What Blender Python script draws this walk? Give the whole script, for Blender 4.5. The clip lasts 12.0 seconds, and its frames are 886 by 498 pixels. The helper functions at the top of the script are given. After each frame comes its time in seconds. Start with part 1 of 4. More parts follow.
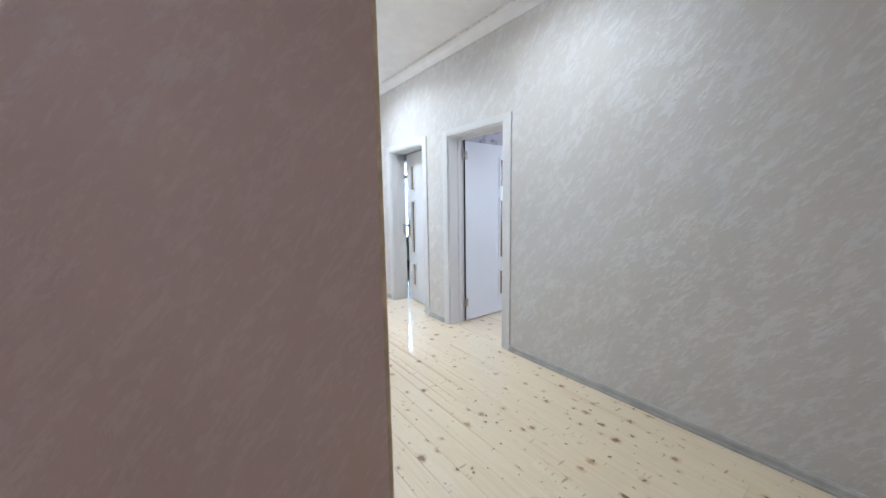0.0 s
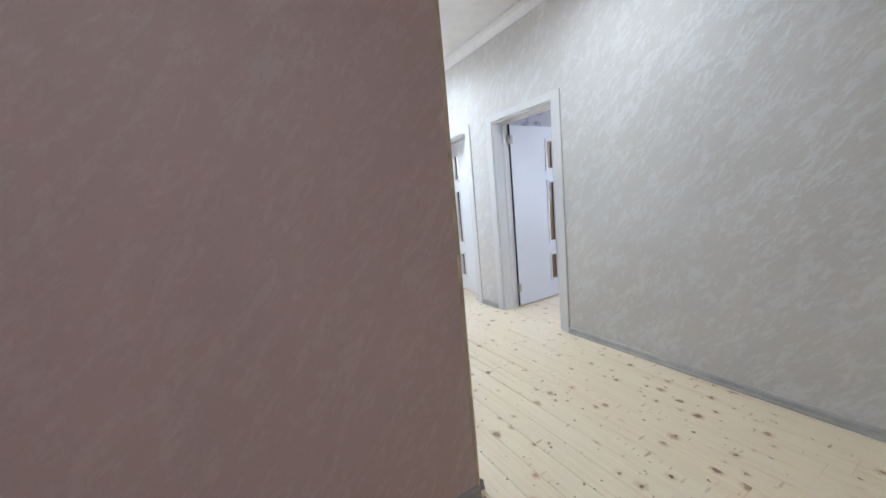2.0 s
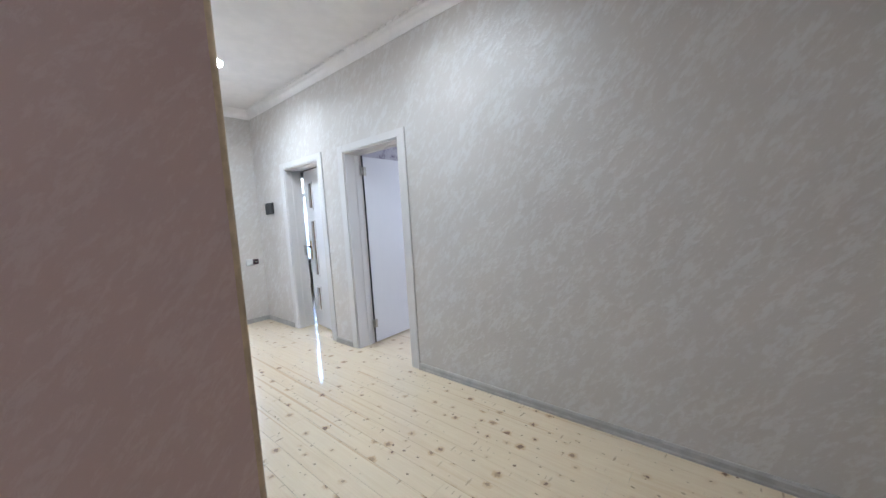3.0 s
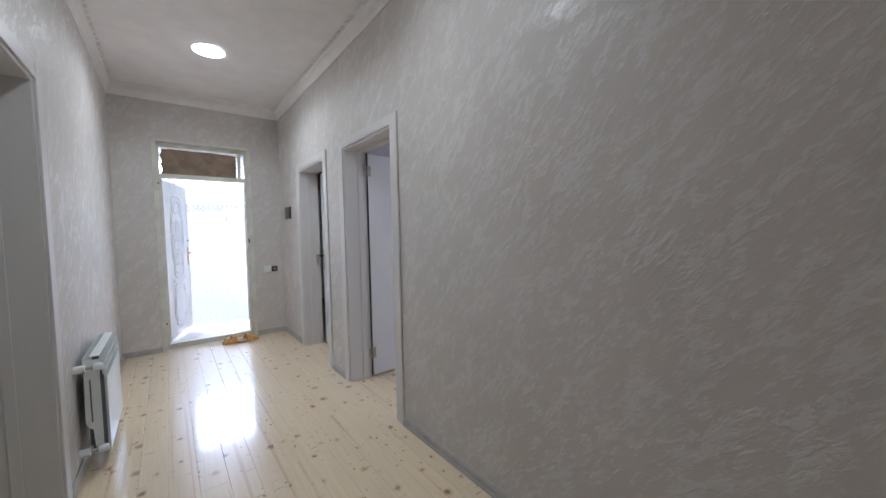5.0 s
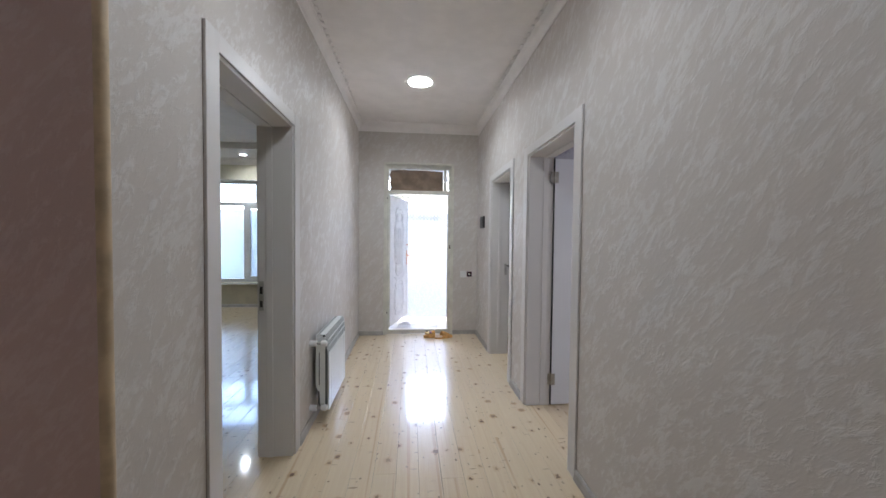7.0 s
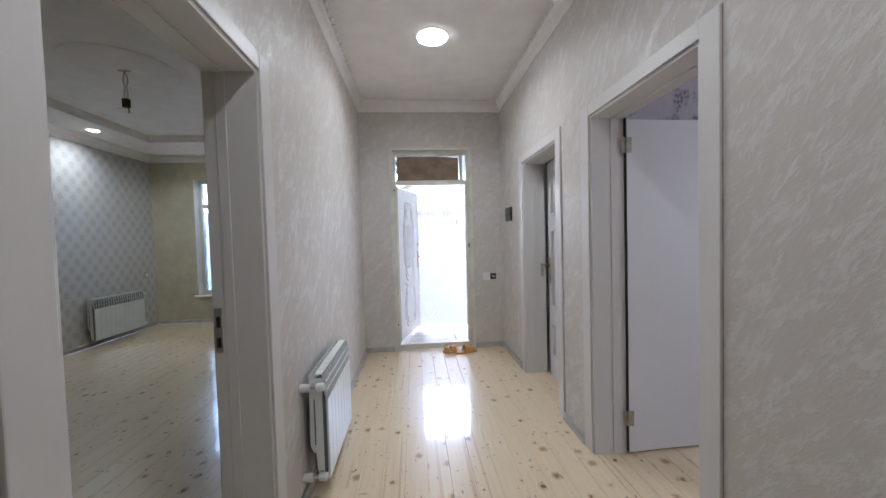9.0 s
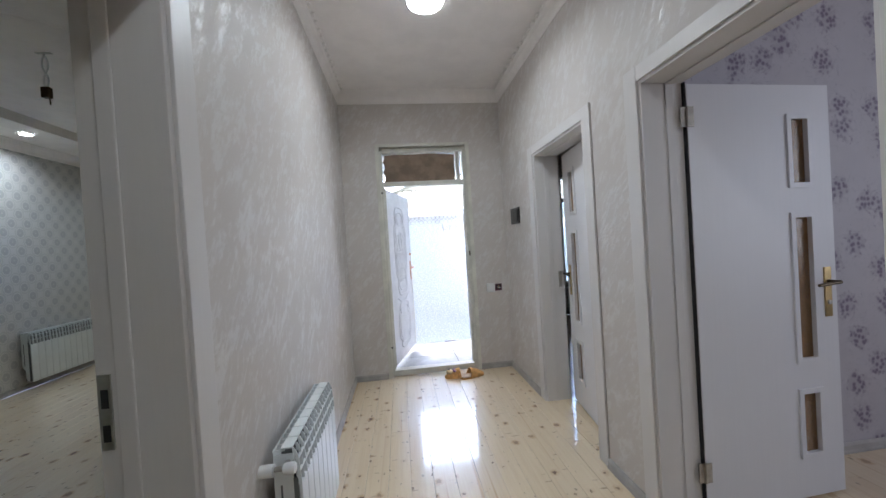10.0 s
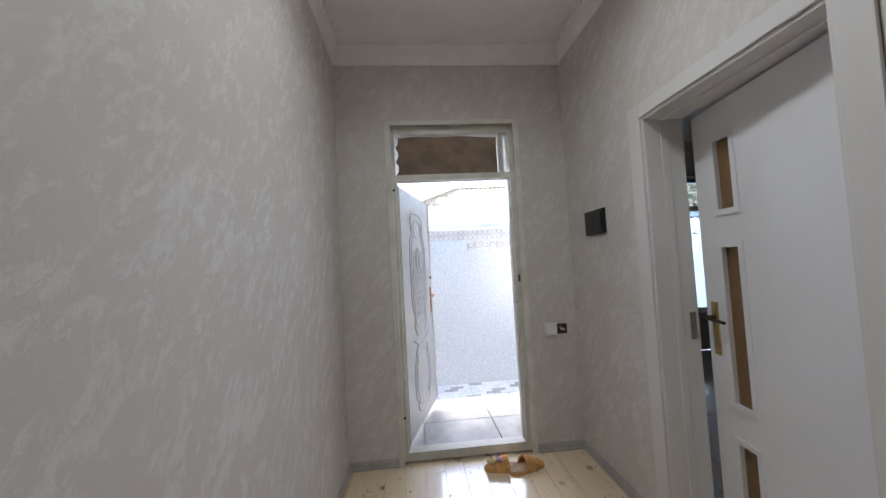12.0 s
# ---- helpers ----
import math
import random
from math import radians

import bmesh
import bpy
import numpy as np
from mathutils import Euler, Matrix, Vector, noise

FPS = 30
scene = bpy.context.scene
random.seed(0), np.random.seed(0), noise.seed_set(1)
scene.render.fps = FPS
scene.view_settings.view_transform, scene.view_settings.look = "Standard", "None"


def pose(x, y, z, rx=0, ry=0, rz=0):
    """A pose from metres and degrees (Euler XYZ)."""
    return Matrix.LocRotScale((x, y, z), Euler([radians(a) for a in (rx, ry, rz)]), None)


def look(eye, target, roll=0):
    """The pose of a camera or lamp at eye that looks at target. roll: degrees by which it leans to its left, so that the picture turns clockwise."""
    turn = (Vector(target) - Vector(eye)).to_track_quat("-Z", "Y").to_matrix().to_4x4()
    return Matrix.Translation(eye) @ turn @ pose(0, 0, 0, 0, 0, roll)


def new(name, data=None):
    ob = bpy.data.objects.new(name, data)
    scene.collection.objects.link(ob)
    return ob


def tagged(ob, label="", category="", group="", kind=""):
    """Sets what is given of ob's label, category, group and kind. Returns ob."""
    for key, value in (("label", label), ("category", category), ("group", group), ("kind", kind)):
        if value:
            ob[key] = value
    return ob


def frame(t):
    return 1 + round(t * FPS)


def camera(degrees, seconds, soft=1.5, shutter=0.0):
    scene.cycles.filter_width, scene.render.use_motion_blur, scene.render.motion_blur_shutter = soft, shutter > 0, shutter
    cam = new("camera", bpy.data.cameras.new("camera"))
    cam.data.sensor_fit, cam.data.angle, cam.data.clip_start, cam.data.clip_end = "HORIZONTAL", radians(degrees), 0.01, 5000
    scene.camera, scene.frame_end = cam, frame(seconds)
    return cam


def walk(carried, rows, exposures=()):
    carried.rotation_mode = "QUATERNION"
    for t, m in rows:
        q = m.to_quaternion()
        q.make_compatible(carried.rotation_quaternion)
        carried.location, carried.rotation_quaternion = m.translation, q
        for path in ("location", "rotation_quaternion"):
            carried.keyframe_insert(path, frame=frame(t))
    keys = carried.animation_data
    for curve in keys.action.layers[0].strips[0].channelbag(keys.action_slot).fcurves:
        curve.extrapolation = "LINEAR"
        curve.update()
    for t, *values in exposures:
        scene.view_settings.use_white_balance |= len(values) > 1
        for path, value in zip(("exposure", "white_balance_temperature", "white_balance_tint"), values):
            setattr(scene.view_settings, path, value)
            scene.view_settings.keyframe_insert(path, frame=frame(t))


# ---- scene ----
cam = camera(103.0, 12.0)
PATH = [
    (0, (0.016, 0.123, 1.334), (1.176, 1.731, 1.077), -0.9),
    (0.5, (-0.007, 0.106, 1.318), (0.944, 1.854, 1.114), -4.6),
    (1, (-0.087, 0.146, 1.295), (0.825, 1.909, 1.049), -5.3),
    (1.5, (-0.082, 0.137, 1.332), (0.942, 1.826, 1.013), -6.7),
    (2, (-0.121, 0.16, 1.278), (0.853, 1.884, 1.001), -5.3),
    (2.5, (0.081, 0.06, 1.307), (1.507, 1.444, 1.077), -4.0),
    (3, (0.187, 0.084, 1.333), (1.689, 1.391, 1.145), -3.4),
    (3.2, (0.301, 0.119, 1.325), (1.826, 1.396, 1.118), -3.3),
    (4.8, (1.016, 0.223, 1.322), (2.218, 1.811, 1.135), -3.6),
    (5, (1.074, 0.247, 1.306), (2.301, 1.822, 1.202), -1.1),
    (5.5, (1.196, 0.38, 1.341), (2.066, 2.176, 1.208), -1.9),
    (6, (1.261, 0.389, 1.354), (1.623, 2.356, 1.329), -2.5),
    (6.5, (1.357, 0.35, 1.348), (1.624, 2.33, 1.264), 0.1),
    (7, (1.346, 0.389, 1.345), (1.528, 2.38, 1.286), 0.6),
    (7.2, (1.31, 0.441, 1.357), (1.508, 2.431, 1.352), 1.4),
    (8.8, (1.246, 1.041, 1.34), (1.38, 3.036, 1.288), -1.8),
    (9, (1.233, 1.136, 1.334), (1.396, 3.128, 1.266), -1.6),
    (9.5, (1.158, 1.396, 1.348), (1.441, 3.375, 1.287), -2.4),
    (10, (1.168, 1.667, 1.338), (1.407, 3.652, 1.31), -3.6),
    (10.5, (1.182, 1.948, 1.346), (1.361, 3.94, 1.357), -2.4),
    (11, (1.128, 2.232, 1.342), (1.382, 4.215, 1.401), -2.5),
    (11.5, (1.124, 2.496, 1.324), (1.392, 4.477, 1.305), -1.7),
    (12, (1.133, 2.819, 1.345), (1.303, 4.809, 1.438), -3.1),
]
EXPOSURES = [(0.0, 5.4, 5900, 9), (2.2, 5.4, 5900, 9), (3.2, 5.15, 5950, 11), (5.0, 4.4, 6300, 14), (9.0, 4.35, 6550, 15), (10.0, 4.2, 6400, 13), (12.0, 3.75, 6800, 14)]
walk(cam, [(t, look(eye, target, roll)) for t, eye, target, roll in PATH], EXPOSURES)

# ---- world and lights ----
world = bpy.data.worlds.new("sky")
scene.world = world
world.use_nodes = True
wn = world.node_tree
sky = wn.nodes.new("ShaderNodeTexSky")
sky.sky_type, sky.sun_disc = "NISHITA", False
sky.sun_elevation, sky.sun_rotation = radians(58), radians(345)
sky.air_density, sky.dust_density, sky.ozone_density = 1.0, 1.0, 1.0
wn.links.new(sky.outputs[0], wn.nodes["Background"].inputs[0])
wn.nodes["Background"].inputs[1].default_value = 0.15

sun_data = bpy.data.lights.new("sun", "SUN")
sun_data.energy, sun_data.angle, sun_data.color = 0.85, radians(20), (1.0, 0.95, 0.88)
sun = new("sun", sun_data)
sun.matrix_world = look((0, 0, 0), (-math.sin(radians(345)) * math.cos(radians(58)), -math.cos(radians(345)) * math.cos(radians(58)), -math.sin(radians(58))))


def disc_lamp(name, x, y, z, radius, watts, spread, colour=(0.78, 0.92, 1.0)):
    d = bpy.data.lights.new(name, "AREA")
    d.shape, d.size, d.energy, d.spread, d.color = "DISK", radius * 2, watts, radians(spread), colour
    ob = new(name, d)
    ob.matrix_world = pose(x, y, z)
    return ob


LAMP_WATTS, SPOT_WATTS = (0.56, 0.25, 0.08), 0.38
# The third lamp is unseen, added so that the pink wall gets light.
LAMPS = [(1.425, 3.93), (1.42, 1.72), (-0.55, -0.45)]
for (lx, ly), watts in zip(LAMPS, LAMP_WATTS):
    disc_lamp("ceiling_lamp_light", lx, ly, 2.875, 0.1, watts, 150)
SPOTS = [(-2.73, 5.96), (-1.62, 6.98)]
for lx, ly in SPOTS:
    disc_lamp("spot_light", lx, ly, 2.775, 0.04, SPOT_WATTS, 150)
# lamp standing in for daylight from an unseen window of the lilac room
win = bpy.data.lights.new("unseen_window_light", "AREA")
win.shape, win.size, win.size_y, win.energy, win.color = "RECTANGLE", 1.5, 1.9, 2.1, (0.75, 0.85, 1.0)
wl = new("unseen_window_light", win)
wl.matrix_world = look((5.55, 1.1, 1.45), (4.0, 1.1, 1.3))


# ---- materials ----
class Nodes:
    """A small wrapper for building a node material."""

    def __init__(self, name):
        self.m = bpy.data.materials.new(name)
        self.m.use_nodes = True
        self.t = self.m.node_tree
        self.b = self.t.nodes["Principled BSDF"]

    def n(self, kind, operation="", interpolation_type="", data_type=""):
        node = self.t.nodes.new("ShaderNode" + kind)
        if operation:
            node.operation = operation
        if interpolation_type:
            node.interpolation_type = interpolation_type
        if data_type:
            node.data_type = data_type
        return node

    def put(self, socket, v):
        if hasattr(v, "is_output"):
            self.t.links.new(v, socket)
        else:
            socket.default_value = v

    def math(self, op, a, b=0.0, c=0.0):
        node = self.n("Math", operation=op)
        for s, v in zip(node.inputs, (a, b, c)):
            self.put(s, v)
        return node.outputs[0]

    def ramp(self, v, lo, hi, a=0.0, b=1.0):
        node = self.n("MapRange", interpolation_type="SMOOTHSTEP")
        for s, x in zip(node.inputs, (v, lo, hi, a, b)):
            self.put(s, x)
        return node.outputs[0]

    def mix(self, f, a, b):
        node = self.n("Mix", data_type="RGBA")
        self.put(node.inputs[0], f)
        self.put(node.inputs[6], a if hasattr(a, "is_output") else (*a, 1))
        self.put(node.inputs[7], b if hasattr(b, "is_output") else (*b, 1))
        return node.outputs[2]

    def vec(self, x, y, z=0.0):
        node = self.n("CombineXYZ")
        for s, v in zip(node.inputs, (x, y, z)):
            self.put(s, v)
        return node.outputs[0]

    def place(self):
        p = self.n("NewGeometry").outputs["Position"]
        s = self.n("SeparateXYZ")
        self.put(s.inputs[0], p)
        return s.outputs[0], s.outputs[1], s.outputs[2]

    def wall_uv(self):
        """Metres to the right along a wall, seen from its front, and metres up."""
        g = self.n("NewGeometry")
        p, k = self.n("SeparateXYZ"), self.n("SeparateXYZ")
        self.put(p.inputs[0], g.outputs["Position"])
        self.put(k.inputs[0], g.outputs["Normal"])
        u = self.math("SUBTRACT", self.math("MULTIPLY", k.outputs[0], p.outputs[1]), self.math("MULTIPLY", k.outputs[1], p.outputs[0]))
        return u, p.outputs[2]

    def turned(self, u, v, degrees):
        c, s = math.cos(radians(degrees)), math.sin(radians(degrees))
        a = self.math("ADD", self.math("MULTIPLY", u, c), self.math("MULTIPLY", v, s))
        b = self.math("SUBTRACT", self.math("MULTIPLY", v, c), self.math("MULTIPLY", u, s))
        return a, b

    def noise(self, vec, scale, detail=3.0, rough=0.55, warp=0.0):
        node = self.n("TexNoise")
        self.put(node.inputs["Vector"], vec)
        for k, v in (("Scale", scale), ("Detail", detail), ("Roughness", rough), ("Distortion", warp)):
            node.inputs[k].default_value = v
        return node.outputs[0]

    def cells(self, vec, scale, randomness=1.0):
        node = self.n("TexVoronoi")
        node.voronoi_dimensions = "2D"
        self.put(node.inputs["Vector"], vec)
        node.inputs["Scale"].default_value, node.inputs["Randomness"].default_value = scale, randomness
        return node.outputs["Distance"], node.outputs["Color"]

    def bump(self, height, strength, distance=0.01):
        node = self.n("Bump")
        node.inputs["Strength"].default_value, node.inputs["Distance"].default_value = strength, distance
        self.put(node.inputs["Height"], height)
        self.put(self.b.inputs["Normal"], node.outputs[0])

    def done(self, colour, rough=0.5, metal=0.0, **more):
        self.put(self.b.inputs["Base Color"], colour if hasattr(colour, "is_output") else (*colour, 1))
        self.put(self.b.inputs["Roughness"], rough)
        self.put(self.b.inputs["Metallic"], metal)
        for k, v in more.items():
            self.put(self.b.inputs[k.replace("_", " ")], v)
        return self.m


def plaster(name, low, high, tilt=-38, sheen=0.32):
    """Pearly decorative plaster laid in short slanting strokes."""
    k = Nodes(name)
    u, v = k.wall_uv()
    a, b = k.turned(u, v, tilt)
    base = k.noise(k.vec(k.math("MULTIPLY", a, 17), k.math("MULTIPLY", b, 6.2)), 1.0, 6.0, 0.64, 0.6)
    small = k.noise(k.vec(k.math("MULTIPLY", a, 48), k.math("MULTIPLY", b, 19)), 1.0, 5.0, 0.66, 0.5)
    base = k.math("ADD", k.math("MULTIPLY", base, 0.52), k.math("MULTIPLY", small, 0.48))
    fine = k.noise(k.vec(k.math("MULTIPLY", a, 120), k.math("MULTIPLY", b, 40)), 1.0, 3.0)
    wide = k.noise(k.vec(u, v), 1.6, 3.0)
    patch = k.noise(k.vec(k.math("MULTIPLY", a, 6), k.math("MULTIPLY", b, 3)), 1.0, 2.0)
    level = k.math("ADD", base, k.math("MULTIPLY", k.math("SUBTRACT", patch, 0.5), 0.22))
    stroke = k.ramp(level, 0.475, 0.6)
    tone = k.math("ADD", k.math("MULTIPLY", stroke, 0.58), k.math("MULTIPLY", k.math("SUBTRACT", wide, 0.38), 0.75))
    col = k.mix(k.math("MULTIPLY", tone, 0.9), low, high)
    rough = k.math("SUBTRACT", 0.62, k.math("MULTIPLY", stroke, sheen))
    k.bump(k.math("ADD", k.math("ADD", stroke, k.math("MULTIPLY", fine, 0.6)), k.math("MULTIPLY", base, 1.2)), 0.24, 0.004)
    return k.done(col, rough, 0.0, Specular_IOR_Level=0.6)


def painted(name, colour, rough=0.5, vary=0.06, scale=6.0, bump=0.05, metal=0.0):
    """Paint or plastic with faint stains and fine unevenness."""
    k = Nodes(name)
    x, y, z = k.place()
    p = k.vec(x, y, z)
    wide, fine = k.noise(p, scale, 4.0), k.noise(p, scale * 25, 2.0)
    d = tuple(c * (1 - vary * 2.5) for c in colour)
    col = k.mix(k.ramp(wide, 0.35, 0.65), d, colour)
    k.bump(fine, bump, 0.002)
    return k.done(col, k.math("ADD", rough - 0.06, k.math("MULTIPLY", wide, 0.12)), metal)


def grained(name, colour, rough=0.42):
    """White laminate embossed with an upright wood grain."""
    k = Nodes(name)
    x, y, z = k.place()
    g = k.noise(k.vec(k.math("MULTIPLY", x, 90), k.math("MULTIPLY", y, 90), k.math("MULTIPLY", z, 3)), 1.0, 3.0, 0.6)
    w = k.noise(k.vec(x, y, z), 2.5, 3.0)
    col = k.mix(k.math("ADD", k.math("MULTIPLY", g, 0.5), k.math("MULTIPLY", w, 0.4)), tuple(c * 0.94 for c in colour), tuple(c * 1.04 for c in colour))
    k.bump(g, 0.08, 0.002)
    return k.done(col, rough)


def pine(name):
    """Varnished knotty pine; each board takes its own stretch of grain."""
    k = Nodes(name)
    x, y, z = k.place()
    r = k.n("ObjectInfo").outputs["Random"]
    x2 = k.math("ADD", x, k.math("MULTIPLY", r, 37.0))
    y2 = k.math("ADD", y, k.math("MULTIPLY", r, 91.0))
    wob = k.math("SUBTRACT", k.noise(k.vec(x2, y2), 45.0, 3.0), 0.5)
    wob2 = k.math("SUBTRACT", k.noise(k.vec(y2, x2), 45.0, 3.0), 0.5)

    def knots(sx, sy, rare, size, soft):
        """Knots scattered in cells sx by sy to the metre: their dark hearts and the stained wood round them."""
        d, c = k.cells(k.vec(k.math("ADD", k.math("MULTIPLY", x2, sx), k.math("MULTIPLY", wob, 0.3)), k.math("ADD", k.math("MULTIPLY", y2, sy), k.math("MULTIPLY", wob2, 0.3))), 1.0)
        sep = k.n("SeparateColor")
        k.put(sep.inputs[0], c)
        there = k.ramp(sep.outputs[0], rare, rare + 0.02)
        rad = k.math("ADD", size * 0.35, k.math("MULTIPLY", k.math("MULTIPLY", sep.outputs[1], sep.outputs[1]), size))
        gap = k.math("SUBTRACT", d, rad)
        heart = k.math("MULTIPLY", k.ramp(gap, -soft, soft, 1.0, 0.0), k.math("ADD", 0.4, k.math("MULTIPLY", sep.outputs[2], 0.6)))
        return k.math("MULTIPLY", heart, there), k.math("MULTIPLY", k.ramp(gap, 0.0, 0.2, 1.0, 0.0), k.math("MULTIPLY", there, sep.outputs[1]))

    round_, halo = knots(9.0, 8.0, 0.54, 0.12, 0.024)
    pins, halo2 = knots(15.0, 11.0, 0.62, 0.09, 0.025)
    spikes, halo3 = knots(6.0, 24.0, 0.74, 0.12, 0.07)
    grain = k.noise(k.vec(k.math("MULTIPLY", k.math("ADD", x2, k.math("MULTIPLY", halo, 0.02)), 55.0), k.math("MULTIPLY", y2, 2.4)), 1.0, 4.0, 0.62, 0.9)
    wide = k.noise(k.vec(k.math("MULTIPLY", x2, 7.0), k.math("MULTIPLY", y2, 0.8)), 1.0, 2.0)
    streak = k.noise(k.vec(k.math("MULTIPLY", x2, 24.0), k.math("MULTIPLY", y2, 0.3)), 1.0, 1.0)
    pale = k.mix(k.ramp(grain, 0.3, 0.8), (0.79, 0.63, 0.43), (0.71, 0.53, 0.33))
    pale = k.mix(k.math("MULTIPLY", k.ramp(wide, 0.6, 0.8), 0.4), pale, (0.66, 0.46, 0.26))
    pale = k.mix(k.math("MULTIPLY", r, 0.35), pale, (0.84, 0.71, 0.51))
    pale = k.mix(k.math("MULTIPLY", k.ramp(streak, 0.64, 0.72), 0.6), pale, (0.56, 0.33, 0.16))
    col = k.mix(k.math("MULTIPLY", halo, 0.75), pale, (0.55, 0.32, 0.14))
    col = k.mix(k.math("MULTIPLY", spikes, 0.7), col, (0.28, 0.15, 0.08))
    col = k.mix(k.math("MULTIPLY", pins, 0.9), col, (0.15, 0.07, 0.035))
    col = k.mix(k.math("MULTIPLY", round_, 0.95), col, (0.14, 0.055, 0.025))
    k.bump(k.math("ADD", k.math("MULTIPLY", grain, 0.4), k.math("MULTIPLY", k.noise(k.vec(x2, k.math("MULTIPLY", y2, 0.35)), 9.0, 2.0), 0.6)), 0.06, 0.004)
    return k.done(col, 0.3, Coat_Weight=1.0, Coat_Roughness=0.085, Coat_IOR=1.6)


def damask(name):
    """Grey and cream wallpaper with staggered medallions in a lattice."""
    k = Nodes(name)
    u, v = k.wall_uv()
    a, b = k.turned(u, k.math("MULTIPLY", v, 0.82), 45)
    d, c = k.cells(k.vec(a, b, 0.0), 8.3, 0.0)
    petals = k.noise(k.vec(u, v), 60.0, 2.0)
    dd = k.math("ADD", d, k.math("MULTIPLY", k.math("SUBTRACT", petals, 0.5), 0.16))
    med = k.math("MULTIPLY", k.ramp(dd, 0.27, 0.33, 1.0, 0.0), k.ramp(dd, 0.02, 0.1, 0.35, 1.0))
    line = k.math("MULTIPLY", k.ramp(dd, 0.38, 0.42), k.ramp(dd, 0.46, 0.5, 1.0, 0.0))
    col = k.mix(k.math("MULTIPLY", med, 0.6), (0.58, 0.565, 0.55), (0.35, 0.35, 0.36))
    col = k.mix(k.math("MULTIPLY", line, 0.5), col, (0.42, 0.42, 0.40))
    k.bump(k.math("ADD", med, petals), 0.1, 0.002)
    return k.done(col, 0.55)


def lilac(name):
    """Lavender wallpaper with sprays of violet flowers."""
    k = Nodes(name)
    u, v = k.wall_uv()
    p = k.vec(u, v)
    d, c = k.cells(p, 4.2, 0.8)
    big = k.noise(p, 16.0, 3.0, 0.6, 1.0)
    dp, cp = k.cells(p, 34.0)
    flower = k.math("MULTIPLY", k.ramp(k.math("ADD", d, k.math("MULTIPLY", big, 0.7)), 0.5, 0.72, 1.0, 0.0), k.ramp(dp, 0.15, 0.6, 1.0, 0.25))
    twig = k.math("MULTIPLY", k.ramp(k.math("ABSOLUTE", k.math("SUBTRACT", big, 0.5)), 0.0, 0.012, 1.0, 0.0), k.ramp(d, 0.5, 0.65, 0.6, 0.0))
    col = k.mix(k.noise(p, 5.0, 3.0), (0.48, 0.45, 0.48), (0.57, 0.54, 0.57))
    col = k.mix(k.math("MULTIPLY", flower, 0.85), col, (0.15, 0.10, 0.17))
    col = k.mix(twig, col, (0.30, 0.28, 0.33))
    k.bump(flower, 0.1, 0.002)
    return k.done(col, 0.55)


def pale_paper(name):
    """Cream wallpaper with pale grey scrolls."""
    k = Nodes(name)
    u, v = k.wall_uv()
    p = k.vec(u, v)
    a = k.noise(p, 9.0, 3.0, 0.6, 2.2)
    d, c = k.cells(p, 5.0, 0.3)
    scroll = k.math("MULTIPLY", k.ramp(k.math("ABSOLUTE", k.math("SUBTRACT", a, 0.5)), 0.015, 0.06, 1.0, 0.0), k.ramp(d, 0.25, 0.6, 1.0, 0.35))
    col = k.mix(k.math("MULTIPLY", scroll, 0.7), (0.62, 0.59, 0.54), (0.42, 0.40, 0.38))
    k.bump(scroll, 0.1, 0.002)
    return k.done(col, 0.55)


def roughcast(name):
    k = Nodes(name)
    x, y, z = k.place()
    p = k.vec(x, y, z)
    a, w = k.noise(p, 60.0, 4.0, 0.7), k.noise(p, 2.0, 3.0)
    col = k.mix(k.ramp(a, 0.45, 0.62), (0.60, 0.64, 0.67), (0.90, 0.91, 0.92))
    col = k.mix(k.math("MULTIPLY", w, 0.3), col, (0.60, 0.63, 0.66))
    k.bump(a, 0.8, 0.02)
    return k.done(col, 0.9)


def amber_glass(name):
    k = Nodes(name)
    x, y, z = k.place()
    n = k.noise(k.vec(x, y, z), 45.0, 3.0, 0.6, 1.5)
    col = k.mix(n, (0.24, 0.12, 0.06), (0.62, 0.39, 0.19))
    k.bump(n, 0.5, 0.004)
    return k.done(col, 0.18, Transmission_Weight=0.55, IOR=1.45)


def glass(name, colour=(0.95, 0.98, 0.98)):
    k = Nodes(name)
    m = k.done(colour, 0.02, Transmission_Weight=1.0, IOR=1.45)
    return m


def thin_pane(name, colour):
    """A thin tinted pane: clear through, with a faint mirror on its face."""
    k = Nodes(name)
    see, shine, both, edge = k.n("BsdfTransparent"), k.n("BsdfGlossy"), k.n("MixShader"), k.n("Fresnel")
    see.inputs["Color"].default_value = (*colour, 1)
    shine.inputs["Roughness"].default_value = 0.02
    edge.inputs["IOR"].default_value = 1.45
    for socket, v in zip(both.inputs, (edge.outputs[0], see.outputs[0], shine.outputs[0])):
        k.put(socket, v)
    k.t.nodes.remove(k.b)
    k.put(k.t.nodes["Material Output"].inputs["Surface"], both.outputs[0])
    return k.m


def glowing(name, colour, strength):
    k = Nodes(name)
    return k.done((0.9, 0.9, 0.9), 0.4, Emission_Color=(*colour, 1), Emission_Strength=strength)


